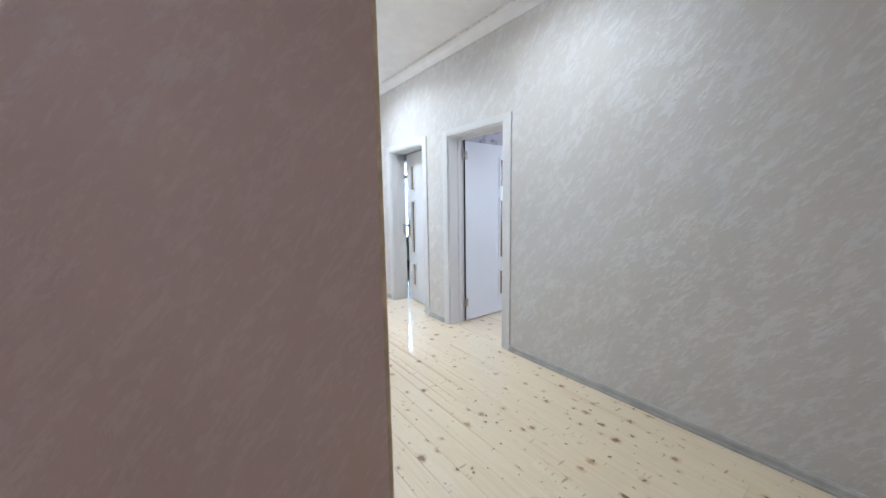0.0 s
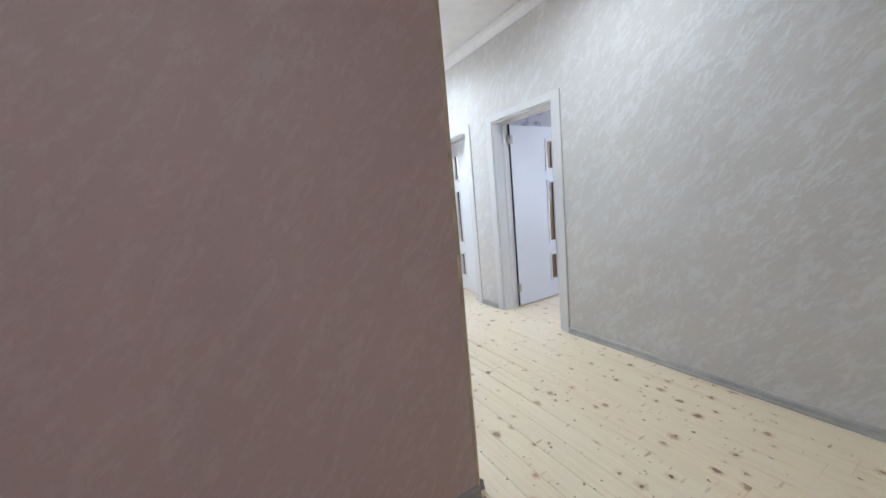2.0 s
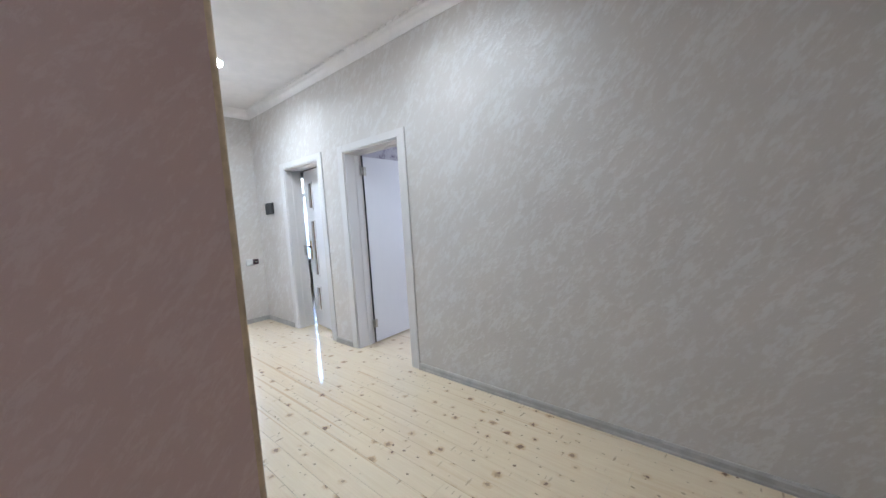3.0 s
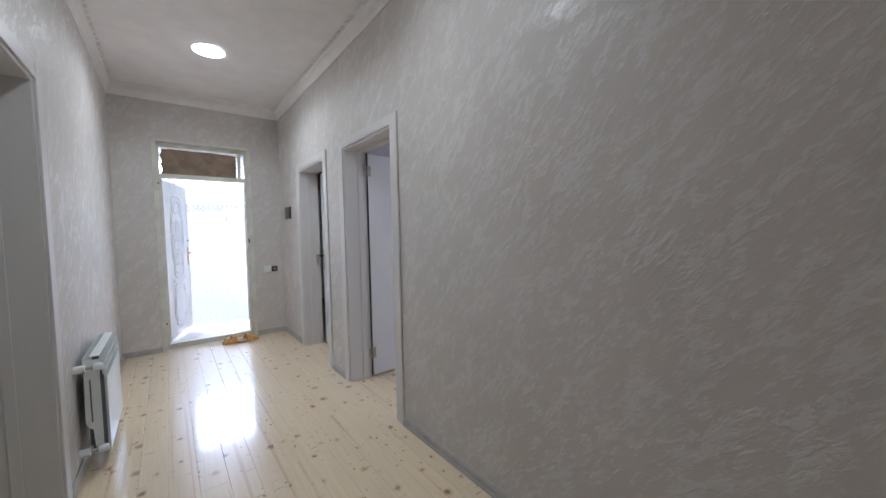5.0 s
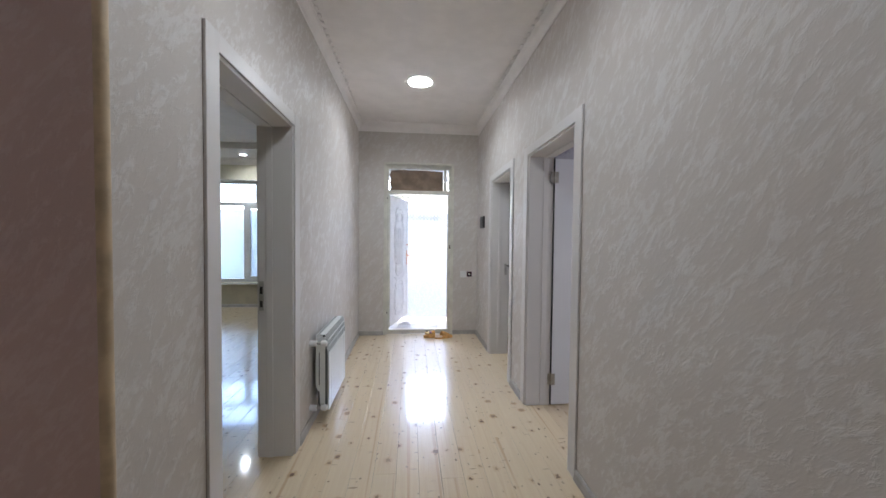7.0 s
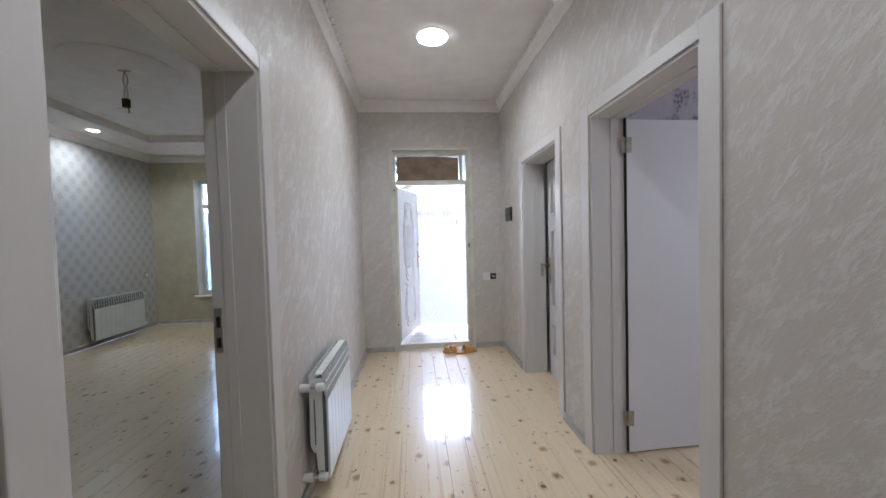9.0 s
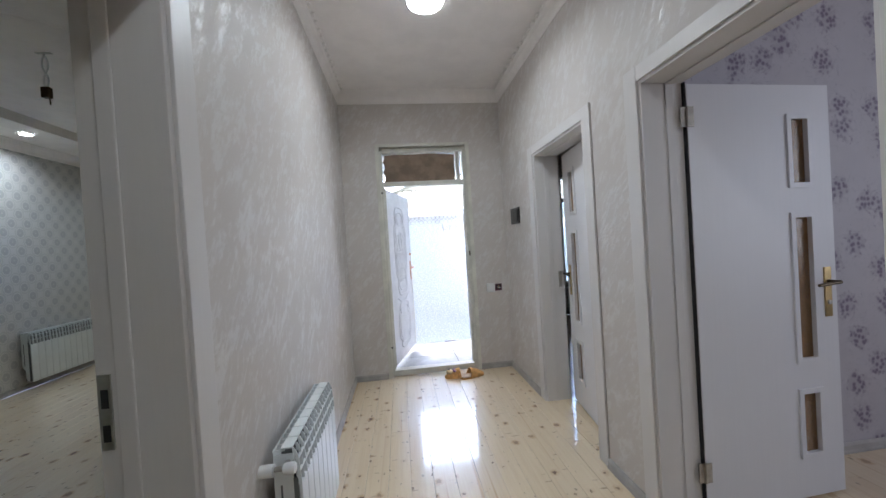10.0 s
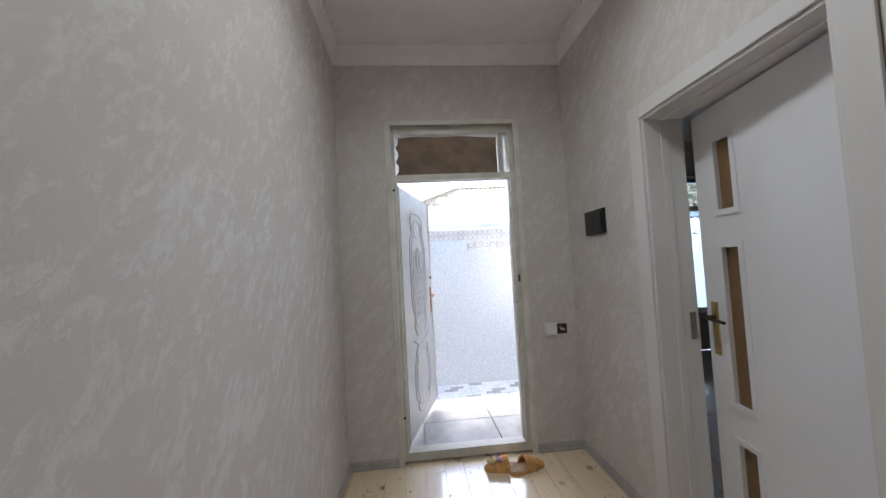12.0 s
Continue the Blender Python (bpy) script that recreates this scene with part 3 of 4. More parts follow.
d2 = thing("door_2", "white inner door standing wide open, three amber panes", "door", kind="structure")
door_lining(d2, 2.28, 0.2, *D2, 1)
leaf2 = door_leaf(d2, 0.775, pose(2.486, 3.113, 0.012, 0, 0, 2.0), BRASS, False)
# Black strip paints in the shade of the gap beside the hinges.
part("hinge_gap_shade", boxes((-0.006, -0.0005, 0.004, 0.03, 0.0, HEAD - 0.035)), BLACK, leaf2, "black strip for the shade in the hinge gap")
for z in (0.22, 1.84):
    hinge(d2, 2.482, 3.111, z)

d3 = thing("door_3", "white inner door ajar, three amber panes", "door", kind="structure")
door_lining(d3, 2.28, 0.2, *D3, 1, (0.08, 0.118))
door_leaf(d3, 0.745, pose(2.407, 3.655, 0.012, 0, 0, 90 - 7.8) @ Matrix.Diagonal((1, -1, 1, 1)), BRASS, True)
part("strike_plate", boxes((2.435, 2.463, D3[1] - 0.026, D3[1] - 0.021, 0.93, 1.06), bevel=0.001), STEEL, d3, "steel strike plate")

d5 = thing("door_5", "plain white closed door with white casings", "door", kind="structure")
part("leaf", boxes((2.33, 2.37, D5[0], D5[1], 0.01, HEAD - 0.02), bevel=0.003), LEAF, d5)
part("casing", boxes((2.262, 2.28, D5[1] - 0.006, D5[1] + AW, 0, HEAD + AW - 0.02), bevel=0.003), LAMINATE, d5)
part("casing", boxes((2.262, 2.28, D5[0] - AW, D5[0] + 0.006, 0, HEAD + AW - 0.02), bevel=0.003), LAMINATE, d5)
part("casing", boxes((2.263, 2.28, D5[0] + 0.006, D5[1] - 0.006, HEAD - 0.006, HEAD + AW - 0.02), bevel=0.003), LAMINATE, d5)

# ---- floor boards ----
slab = solid("floor", boxes((-3.1, 0.52, 1.43, 7.4, -0.2, -0.02), (0.52, 2.28, 1.43, 5.42, -0.2, -0.02), (-2.4, 2.28, -1.7, 1.43, -0.2, -0.02), (2.28, 5.6, -1.7, 5.42, -0.2, -0.02), (2.62, 5.6, 5.42, 7.4, -0.2, -0.02)), PINE, "varnished knotty pine plank floor", "floor")
BW = 0.128
bm = boxes((0.0004, BW - 0.0004, 0, 1, -0.02, 0), bevel=0.0)
top_edges = [e for e in bm.edges if abs(e.verts[0].co.z) < 1e-6 and abs(e.verts[1].co.z) < 1e-6 and abs(e.verts[0].co.x - e.verts[1].co.x) < 1e-6]
bmesh.ops.bevel(bm, geom=top_edges, offset=0.0012, segments=1, affect="EDGES")
board_mesh = bpy.data.meshes.new("board")
bm.to_mesh(board_mesh)
bm.free()
board_mesh.materials.append(PINE)
rnd = random.Random(7)
x = -3.08
while x < 5.5:
    lo = 1.3 if x < -2.4 else -1.6
    hi = 7.38 if x + BW < 0.5 or x > 2.6 else 5.3
    y = lo - rnd.uniform(0.0, 1.6)
    while y < hi:
        n = rnd.choice((2.2, 2.8, 3.4))
        a, b = max(y, lo), min(y + n, hi)
        if b - a > 0.05:
            ob = new("board", board_mesh)
            ob.parent = slab
            ob.matrix_basis = Matrix.LocRotScale((x, a + 0.0004, 0), None, (1, b - a - 0.0008, 1))
        y += n
    x += BW

# ---- entrance door ----
d4 = thing("door_4", "white ornamented entrance door swung outwards in a cream steel frame", "door", kind="structure")
ex0, ex1, _, etop = ENTRY
for x0, x1, z0, z1 in ((ex0, ex0 + 0.036, 0, etop), (ex1 - 0.036, ex1, 0, etop), (ex0 + 0.036, ex1 - 0.036, etop - 0.06, etop), (ex0 + 0.036, ex1 - 0.036, 0, 0.06), (ex0 + 0.036, ex1 - 0.036, 1.966, 2.01)):
    part("frame_member", boxes((x0, x1, 5.34, 5.43, z0, z1), bevel=0.004), CREAM, d4, "cream painted steel frame member")
for x0, x1, z0, z1 in ((ex0 - 0.028, ex0 + 0.012, 0, etop + 0.02), (ex1 - 0.012, ex1 + 0.028, 0, etop + 0.02), (ex0 + 0.012, ex1 - 0.012, etop - 0.012, etop + 0.02)):
    part("trim_strip", boxes((x0, x1, 5.288, 5.302, z0, z1), bevel=0.003), CREAM, d4)
part("rebate", boxes((ex0 + 0.036, ex0 + 0.046, 5.375, 5.43, 0.06, 1.966), (ex1 - 0.046, ex1 - 0.036, 5.375, 5.43, 0.06, 1.966), bevel=0.002), CREAM, d4)
part("transom_pane", boxes((ex0 + 0.045, ex1 - 0.045, 5.40, 5.405, 2.01, etop - 0.06)), CLEAR, d4).visible_shadow = False
part("transom_bead", boxes((ex1 - 0.105, ex1 - 0.07, 5.37, 5.40, 2.01, etop - 0.06), bevel=0.002), CREAM, d4)
for z in (0.35, 1.05, 1.85):
    part("bolt_hole", tube((ex1 - 0.0375, 5.357, z), (ex1 - 0.0345, 5.357, z), 0.008), BLACK, d4)
for z in (1.9, 0.3):
    part("dowel_cap", tube((ex0 + 0.018, 5.341, z), (ex0 + 0.018, 5.338, z), 0.009), BLACK, d4, "dark fixing hole")
part("bolt_keeper", boxes((ex1 - 0.024, ex1 - 0.01, 5.333, 5.341, 1.2, 1.25), bevel=0.002), BRONZE, d4, "dark bolt keeper")
part("strike_plate", boxes((ex1 - 0.048, ex1 - 0.0455, 5.39, 5.42, 0.98, 1.16)), STEEL, d4, "steel strike plate")

LW, LT, LH = 0.865, 0.055, 1.888
LEAFM = pose(1.047, 5.445, 0.068, 0, 0, 73.5)
leaf4 = part("leaf", boxes((0, LW, 0, LT, 0, LH), bevel=0.003), DOORWHITE, d4, "white embossed door leaf")
leaf4.matrix_basis = LEAFM


def bead(points, r, closed=True, y=0.0):
    """A half-round bead along points (x, z) on the face at that y."""
    bm = bmesh.new()
    n = len(points)
    rows = []
    for i, (px, pz) in enumerate(points):
        a, b = points[(i - 1) % n], points[(i + 1) % n]
        if not closed:
            a, b = points[max(i - 1, 0)], points[min(i + 1, n - 1)]
        d = Vector((b[0] - a[0], 0, b[1] - a[1])).normalized()
        s = Vector((-d.z, 0, d.x))
        rows.append([bm.verts.new(Vector((px, y, pz)) + s * r * math.cos(k) + Vector((0, -r * 0.8 * math.sin(k), 0))) for k in (0, 0.8, 1.57, 2.34, 3.14)])
    for i in range(n if closed else n - 1):
        p, q = rows[i], rows[(i + 1) % n]
        for j in range(4):
            bm.faces.new((p[j], q[j], q[j + 1], p[j + 1]))
    bmesh.ops.recalc_face_normals(bm, faces=bm.faces[:])
    return bm


def scalloped(cx, cz, w, h, notch):
    """An upright panel outline with rounded ends and stepped-in shoulders."""
    pts = []
    for i in range(64):
        a = 2 * math.pi * i / 64
        c, s = math.cos(a), math.sin(a)
        px = math.copysign(abs(c) ** 0.55, c) * w / 2
        pz = math.copysign(abs(s) ** 0.75, s) * h / 2
        k = 1 - notch * math.exp(-((abs(pz) - h * 0.33) / (h * 0.05)) ** 2)
        pts.append((cx + px * k, cz + pz))
    return pts


def oval(cx, cz, w, h, n=40):
    return [(cx + w / 2 * math.cos(2 * math.pi * i / n), cz + h / 2 * math.sin(2 * math.pi * i / n)) for i in range(n)]


mid = LW / 2
part("upper_moulding", bead(scalloped(mid, 1.22, 0.46, 1.02, 0.22), 0.009), DOORWHITE, leaf4, "", True)
part("upper_moulding", bead(scalloped(mid, 1.22, 0.37, 0.90, 0.25), 0.007), DOORWHITE, leaf4, "", True)
part("medallion", bead(oval(mid, 1.34, 0.1, 0.2), 0.009), DOORWHITE, leaf4, "", True)
part("medallion", bead(oval(mid, 1.60, 0.2, 0.16), 0.007), DOORWHITE, leaf4, "", True)
part("lower_moulding", bead(scalloped(mid, 0.37, 0.46, 0.52, 0.2), 0.009), DOORWHITE, leaf4, "", True)
part("lower_moulding", bead(scalloped(mid, 0.37, 0.36, 0.42, 0.22), 0.007), DOORWHITE, leaf4, "", True)
part("swag", bead([(mid - 0.23 + 0.46 * i / 16, 0.70 - 0.07 * math.sin(math.pi * i / 16)) for i in range(17)], 0.009, False), DOORWHITE, leaf4, "", True)
lattice = []
for i in range(-3, 4):
    for s in (-1, 1):
        pts = [(mid + 0.05 * i + s * 0.03 * math.sin(j * 0.9), 0.86 + 0.05 * j) for j in range(12)]
        lattice.append(bead([p for p in pts if abs(p[0] - mid) < 0.16], 0.0035, False))
part("lattice", merge(*lattice), DOORWHITE, leaf4, "", True)
part("edge_strip", boxes((-0.004, 0.0, -0.006, LT + 0.006, 0, LH), (LW, LW + 0.004, -0.006, LT + 0.006, 0, LH)), CREAM, leaf4, "cream steel edge")
hp = part("handle_plate", boxes((LW - 0.075, LW - 0.045, -0.009, -0.0005, 0.84, 1.08), bevel=0.003), COPPER, leaf4, "coppery handle plate")
part("lever", merge(tube((LW - 0.06, -0.005, 1.0), (LW - 0.06, -0.05, 1.0), 0.008), tube((LW - 0.055, -0.048, 1.0), (LW - 0.17, -0.048, 0.992), 0.008, 12, 0.006)), COPPER, leaf4, "coppery lever", True)
part("thumb_turn", tube((LW - 0.06, -0.0005, 1.17), (LW - 0.06, -0.022, 1.17), 0.012), COPPER, leaf4, "", True)
for z in (0.2, 0.98, 1.75):
    part("hinge", tube((1.035, 5.437, z), (1.035, 5.437, z + 0.12), 0.011), CREAM, d4, "", True)

# a sheet of cardboard wedged into the transom
bm = bmesh.new()
nx, nz = 30, 8
grid = []
for k in range(2):
    grid.append([[bm.verts.new((1.04 + (0.022 * abs(math.sin(j * 2.1)) if i == 0 else 0.0) + 0.75 * i / nx, 5.372 + 0.006 * k + 0.006 * math.sin(i * 0.5 + j), 2.012 + (0.284 + 0.002 * math.sin(i * 0.35) - 0.012 * (i / nx - 0.45) ** 2 * 4) * j / nz)) for j in range(nz + 1)] for i in range(nx + 1)])
for k in range(2):
    for i in range(nx):
        for j in range(nz):
            q = (grid[k][i][j], grid[k][i + 1][j], grid[k][i + 1][j + 1], grid[k][i][j + 1])
            bm.faces.new(q if k == 0 else q[::-1])
for i in range(nx):
    for j in (0, nz):
        bm.faces.new((grid[0][i][j], grid[1][i][j], grid[1][i + 1][j], grid[0][i + 1][j]))
for j in range(nz):
    for i in (0, nx):
        bm.faces.new((grid[0][i][j], grid[0][i][j + 1], grid[1][i][j + 1], grid[1][i][j]))
bmesh.ops.recalc_face_normals(bm, faces=bm.faces[:])
card = solid("cardboard_sheet", bm, CARD, "creased brown cardboard sheet wedged in the transom window", "cardboard", "", True)


# ---- windows ----
def window(name, x0, x1, z0, z1, y, label, pane):
    e = thing(name, label, "window", kind="structure")
    w, d = 0.06, 0.07
    zt = z0 + (z1 - z0) * 0.755
    cx = (x0 + x1) / 2
    for a, b, lo, hi in ((x0, x0 + w, z0, z1), (x1 - w, x1, z0, z1), (x0 + w, x1 - w, z1 - w, z1), (x0 + w, x1 - w, z0, z0 + w), (x0 + w, x1 - w, zt, zt + 0.07)):
        part("frame_bar", boxes((a, b, y, y + d, lo, hi), bevel=0.006), WHITE, e, "white plastic frame bar")
    for mx, lo, hi in ((cx, zt + 0.07, z1 - w), (cx - 0.22, z0 + w, zt), (cx + 0.2, z0 + w, zt)):
        part("mullion", boxes((mx - 0.035, mx + 0.035, y, y + d, lo, hi), bevel=0.006), WHITE, e, "white plastic mullion")
    sx0, sx1 = cx - 0.185, cx + 0.165
    sash = part("sash", boxes((sx0, sx0 + 0.05, y - 0.015, y + 0.05, z0 + w, zt), (sx1 - 0.05, sx1, y - 0.015, y + 0.05, z0 + w, zt), (sx0 + 0.05, sx1 - 0.05, y - 0.015, y + 0.05, z0 + w, z0 + w + 0.05), (sx0 + 0.05, sx1 - 0.05, y - 0.015, y + 0.05, zt - 0.05, zt)), WHITE, e, "white opening sash")
    hz = (z0 + zt) / 2
    part("window_handle", boxes((sx0 + 0.014, sx0 + 0.034, y - 0.045, y - 0.015, hz - 0.09, hz + 0.03), bevel=0.004), WHITE, sash, "white window handle")
    for a, b, lo, hi in ((x0 + w, cx - 0.255, z0 + w, zt), (cx - 0.135, cx + 0.115, z0 + w + 0.05, zt - 0.05), (cx + 0.235, x1 - w, z0 + w, zt), (x0 + w, cx - 0.035, zt + 0.07, z1 - w), (cx + 0.035, x1 - w, zt + 0.07, z1 - w)):
        part("pane", boxes((a, b, y + 0.03, y + 0.036, lo, hi)), pane, e)
    part("window_sill", boxes((x0 - 0.05, x1 + 0.05, y - 0.17, y, z0 - 0.035, z0 - 0.002), bevel=0.008), WHITE, e, "white plastic window sill")
    part("reveal", boxes((x0 - 0.001, x0 + 0.006, y - 0.128, y, z0, z1), (x1 - 0.006, x1 + 0.001, y - 0.128, y, z0, z1), (x0 + 0.006, x1 - 0.006, y - 0.128, y, z1 - 0.006, z1 + 0.001)), WHITE, e, "white reveal")
    return e


window("window_1", *W1[:2], *W1[2:], 7.53, "tall white plastic window with a bright yard behind", TINTED)
window("window_2", *W2[:2], *W2[2:], 7.53, "tall white plastic window of the back room", CLEARPANE)


# ---- radiators ----
def radiator(label, sections, m, valves):
    """Aluminium radiator along +x against a wall at y = 0 with its foot at z = 0; its front faces -y."""
    e = thing("radiator", label, "radiator", m, "radiators")
    h, p = 0.57, 0.078
    for i in range(sections):
        x = i * p
        s = part("section", boxes((x + 0.002, x + p - 0.002, -0.128, -0.116, 0.015, h - 0.135), bevel=0.003), ENAMEL, e, "white enamelled front panel")
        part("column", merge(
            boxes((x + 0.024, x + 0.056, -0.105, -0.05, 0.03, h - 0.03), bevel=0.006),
            boxes((x + 0.037, x + 0.043, -0.117, -0.04, 0.05, h - 0.136))), SHADED_CORE, s, "inner column, coloured dark as if in shade")
        for cz in (h - 0.06, 0.05):
            part("collector", tube((x, -0.08, cz), (x + p, -0.08, cz), 0.024), SHADED_CORE, s, "", True)
        fins = []
        for fx in (x + 0.001, x + p / 2 - 0.0015, x + p - 0.004):
            fins.append(extrude([(-0.128, h - 0.136), (-0.12, h - 0.03), (-0.108, h - 0.003), (-0.1, h - 0.003), (-0.112, h - 0.136)], lambda a, b, k, fx=fx: (fx + 0.003 * k, a, b)))
            fins.append(boxes((fx, fx + 0.003, -0.062, -0.034, h - 0.06, h - 0.006)))
        part("grille", merge(*fins, boxes((x, x + p, -0.126, -0.117, h - 0.09, h - 0.086), (x, x + p, -0.122, -0.113, h - 0.045, h - 0.041), (x, x + p, -0.037, -0.033, h - 0.012, h - 0.006))), ENAMEL, s, "white grille of thin fins")["kind"] = "stuff"
        # Dark sheets fill the grille cells with painted shade.
        part("grille_shade", boxes((x + 0.001, x + p - 0.001, -0.1105, -0.1085, h - 0.135, h - 0.03)), SHADED_CORE, s, "dark sheet for the shade inside the grille")
        part("grille_floor_shade", boxes((x + 0.001, x + p - 0.001, -0.06, -0.036, h - 0.07, h - 0.066)), SHADED_CORE, s)
        part("cap", boxes((x + 0.002, x + p - 0.002, -0.102, -0.06, h - 0.005, h), bevel=0.002), ENAMEL, s, "white top cap")
    for x0 in (-0.004, sections * p):
        web = [(-0.1, 0.03), (-0.1, h - 0.12), (-0.104, h - 0.02), (-0.036, h - 0.02), (-0.032, 0.2), (-0.042, 0.172), (-0.06, 0.155), (-0.064, 0.08), (-0.07, 0.03)]
        w = part("end_plate", extrude(web, lambda a, b, k, x0=x0: (x0 + 0.004 * k, a, b)), ENAMEL, e, "white side web")
        # Slot and front web get their shade from the dark colour.
        part("slot_shade", boxes((x0 - 0.001, x0 + 0.005, -0.062, -0.055, 0.2, h - 0.13), bevel=0.0005), SHADED_CORE, w, "dark bar for the shade in an upright slot")
        part("front_web", boxes((x0, x0 + 0.003, -0.116, -0.1, 0.03, h - 0.11)), SHADED_CORE, w, "web behind the front panel, coloured dark for shade")
    for x, z in valves:
        s = -1 if x <= 0 else 1
        v = part("valve", merge(tube((x, -0.085, z), (x + s * 0.035, -0.085, z), 0.016), tube((x + s * 0.03, -0.085, z), (x + s * 0.03, -0.001, z), 0.009)), STEEL, e, "nickel valve body", True)
        part("valve_cap", lathe([(0.014, 0.0), (0.019, 0.004), (0.0205, 0.02), (0.021, 0.032), (0.018, 0.041), (0.009, 0.0445)], 24, pose(x + s * 0.034, -0.078, z, 90)), WHITE, v, "white valve knob", True)
        part("escutcheon", tube((x + s * 0.034, -0.048, z), (x + s * 0.034, -0.0005, z), 0.021, 20), WHITE, v, "", True)
    part("air_vent", tube((sections * p, -0.085, 0.515), (sections * p + 0.022, -0.085, 0.515), 0.012), WHITE, e, "", True)
    for x in (0.12, sections * p - 0.12):
        part("bracket", boxes((x, x + 0.012, -0.075, -0.0005, 0.46, 0.49)), STEEL, e)
    return e


radiator("white aluminium radiator mounted low on the pearly hall wall", 8, pose(LX, 2.985, 0.073, 0, 0, 90), [(0, 0.515), (0, 0.05)])
radiator("white aluminium radiator on the medallion wallpaper", 11, pose(-3.1, 6.1, 0.075, 0, 0, 90), [(0.858, 0.515), (0.858, 0.05)])


# ---- lamps and fittings ----
def ceiling_lamp(x, y, z, r, label, group):
    e = thing("ceiling_lamp", label, "ceiling lamp", pose(x, y, z), group)
    part("bezel", lathe([(r * 1.06, 0.0), (r * 1.06, -0.004), (r * 1.04, -0.008), (r * 1.0, -0.009), (r * 0.985, -0.009), (r * 0.985, -0.004)]), WHITE, e, "white rim", True)
    part("diffuser", lathe([(r * 0.995, -0.002), (r * 0.995, -0.012), (r * 0.6, -0.014), (r * 0.1, -0.0145)]), PANEL, e, "glowing white diffuser", True)
    return e


# The last fitting goes with the added lamp.
for lx, ly in LAMPS:
    ceiling_lamp(lx, ly, CEIL, 0.115, "round white recessed ceiling lamp, switched on (the third is added)", "hall ceiling lamps")
for lx, ly in SPOTS:
    ceiling_lamp(lx, ly, 2.8, 0.05, "small recessed spot lamp in the ceiling border, switched on", "ceiling spots")

e = thing("ceiling_rose", "round plaster ceiling rose", "ceiling rose", pose(-1.27, 4.52, 2.9), kind="structure")
part("rose", lathe([(0.42, 0.0), (0.42, -0.003), (0.38, -0.01), (0.33, -0.006), (0.2, -0.007), (0.16, -0.014), (0.1, -0.01), (0.03, -0.01)], 48), CEILING, e, "", True)


def cord(points, r, material, name, parent):
    c = bpy.data.curves.new(name, "CURVE")
    c.dimensions, c.bevel_depth, c.bevel_resolution = "3D", r, 2
    s = c.splines.new("NURBS")
    s.points.add(len(points) - 1)
    for q, p in zip(s.points, points):
        q.co = (*p, 1)
    s.use_endpoint_u, s.order_u = True, 3
    c.materials.append(material)
    ob = new(name, c)
    ob.parent = parent
    return ob


pend = thing("pendant_wire", "bare looped wire with a lamp connector hanging from the ceiling", "wiring", pose(-1.27, 4.52, 2.88))
part("hook", merge(tube((0, 0, 0.0), (0, 0, -0.03), 0.006), boxes((-0.05, 0.05, -0.012, 0.012, -0.004, 0.0), bevel=0.001)), STEEL, pend, "", True)
cord([(0.005, 0, -0.02), (0.03, 0.01, -0.09), (-0.03, 0.01, -0.17), (-0.01, 0, -0.25)], 0.005, WHITE, "wire", pend)
cord([(-0.005, 0, -0.02), (-0.03, 0, -0.1), (0.025, 0.01, -0.18), (0.005, 0, -0.25)], 0.005, WHITE, "wire", pend)
part("connector", boxes((-0.025, 0.025, -0.018, 0.018, -0.32, -0.245), bevel=0.004), BRONZE, pend, "dark wire connector")
cord([(-0.015, 0, -0.31), (-0.05, 0, -0.335), (-0.075, 0, -0.33)], 0.004, WHITE, "wire_end", pend)
cord([(0.015, 0, -0.31), (0.02, 0, -0.35), (0.018, 0, -0.37)], 0.004, BRONZE, "wire_end", pend)

sw = thing("light_switch", "black two-gang light switch on the white plaster", "light switch", pose(2.28, 4.921, 1.562))
part("cover", boxes((-0.016, -0.0005, -0.115, 0.115, -0.075, 0.075), bevel=0.004), BLACK, sw)
part("rocker", boxes((-0.022, -0.015, -0.095, -0.002, -0.055, 0.055), bevel=0.003), BLACK, sw)
part("rocker", boxes((-0.0205, -0.015, 0.002, 0.095, -0.055, 0.055), bevel=0.003), BLACK, sw)
sk = thing("wall_switch", "white square wall switch beside the entrance", "light switch", pose(2.085, 5.3, 0.848))
part("cover", boxes((-0.044, 0.044, -0.018, -0.0005, -0.046, 0.046), bevel=0.004), WHITE, sk)
part("rocker", boxes((-0.03, 0.03, -0.022, -0.017, -0.03, 0.03), bevel=0.003), WHITE, sk)
jb = thing("junction_box", "open burgundy junction box with loose wires", "junction box", pose(2.17, 5.3, 0.848))
part("box_rim", boxes((-0.036, 0.036, -0.006, -0.0005, -0.036, -0.026), (-0.036, 0.036, -0.006, -0.0005, 0.026, 0.036), (-0.036, -0.026, -0.006, -0.0005, -0.026, 0.026), (0.026, 0.036, -0.006, -0.0005, -0.026, 0.026)), BURGUNDY, jb)
part("box_back", boxes((-0.026, 0.026, -0.002, -0.0008, -0.026, 0.026)), BLACK, jb, "dark box inside")
cord([(-0.015, -0.003, 0.01), (-0.005, -0.02, -0.012), (0.01, -0.012, 0.005), (0.018, -0.004, -0.012)], 0.003, WHITE, "wire", jb)
cord([(0.0, -0.003, 0.016), (0.008, -0.018, 0.0), (-0.012, -0.012, -0.01)], 0.003, COPPER, "wire", jb)
so = thing("wall_socket", "grey socket on the medallion wallpaper", "socket", pose(-3.1, 7.2, 0.855))
part("cover", boxes((0.0005, 0.012, -0.04, 0.04, -0.05, 0.05), bevel=0.004), GREY, so)
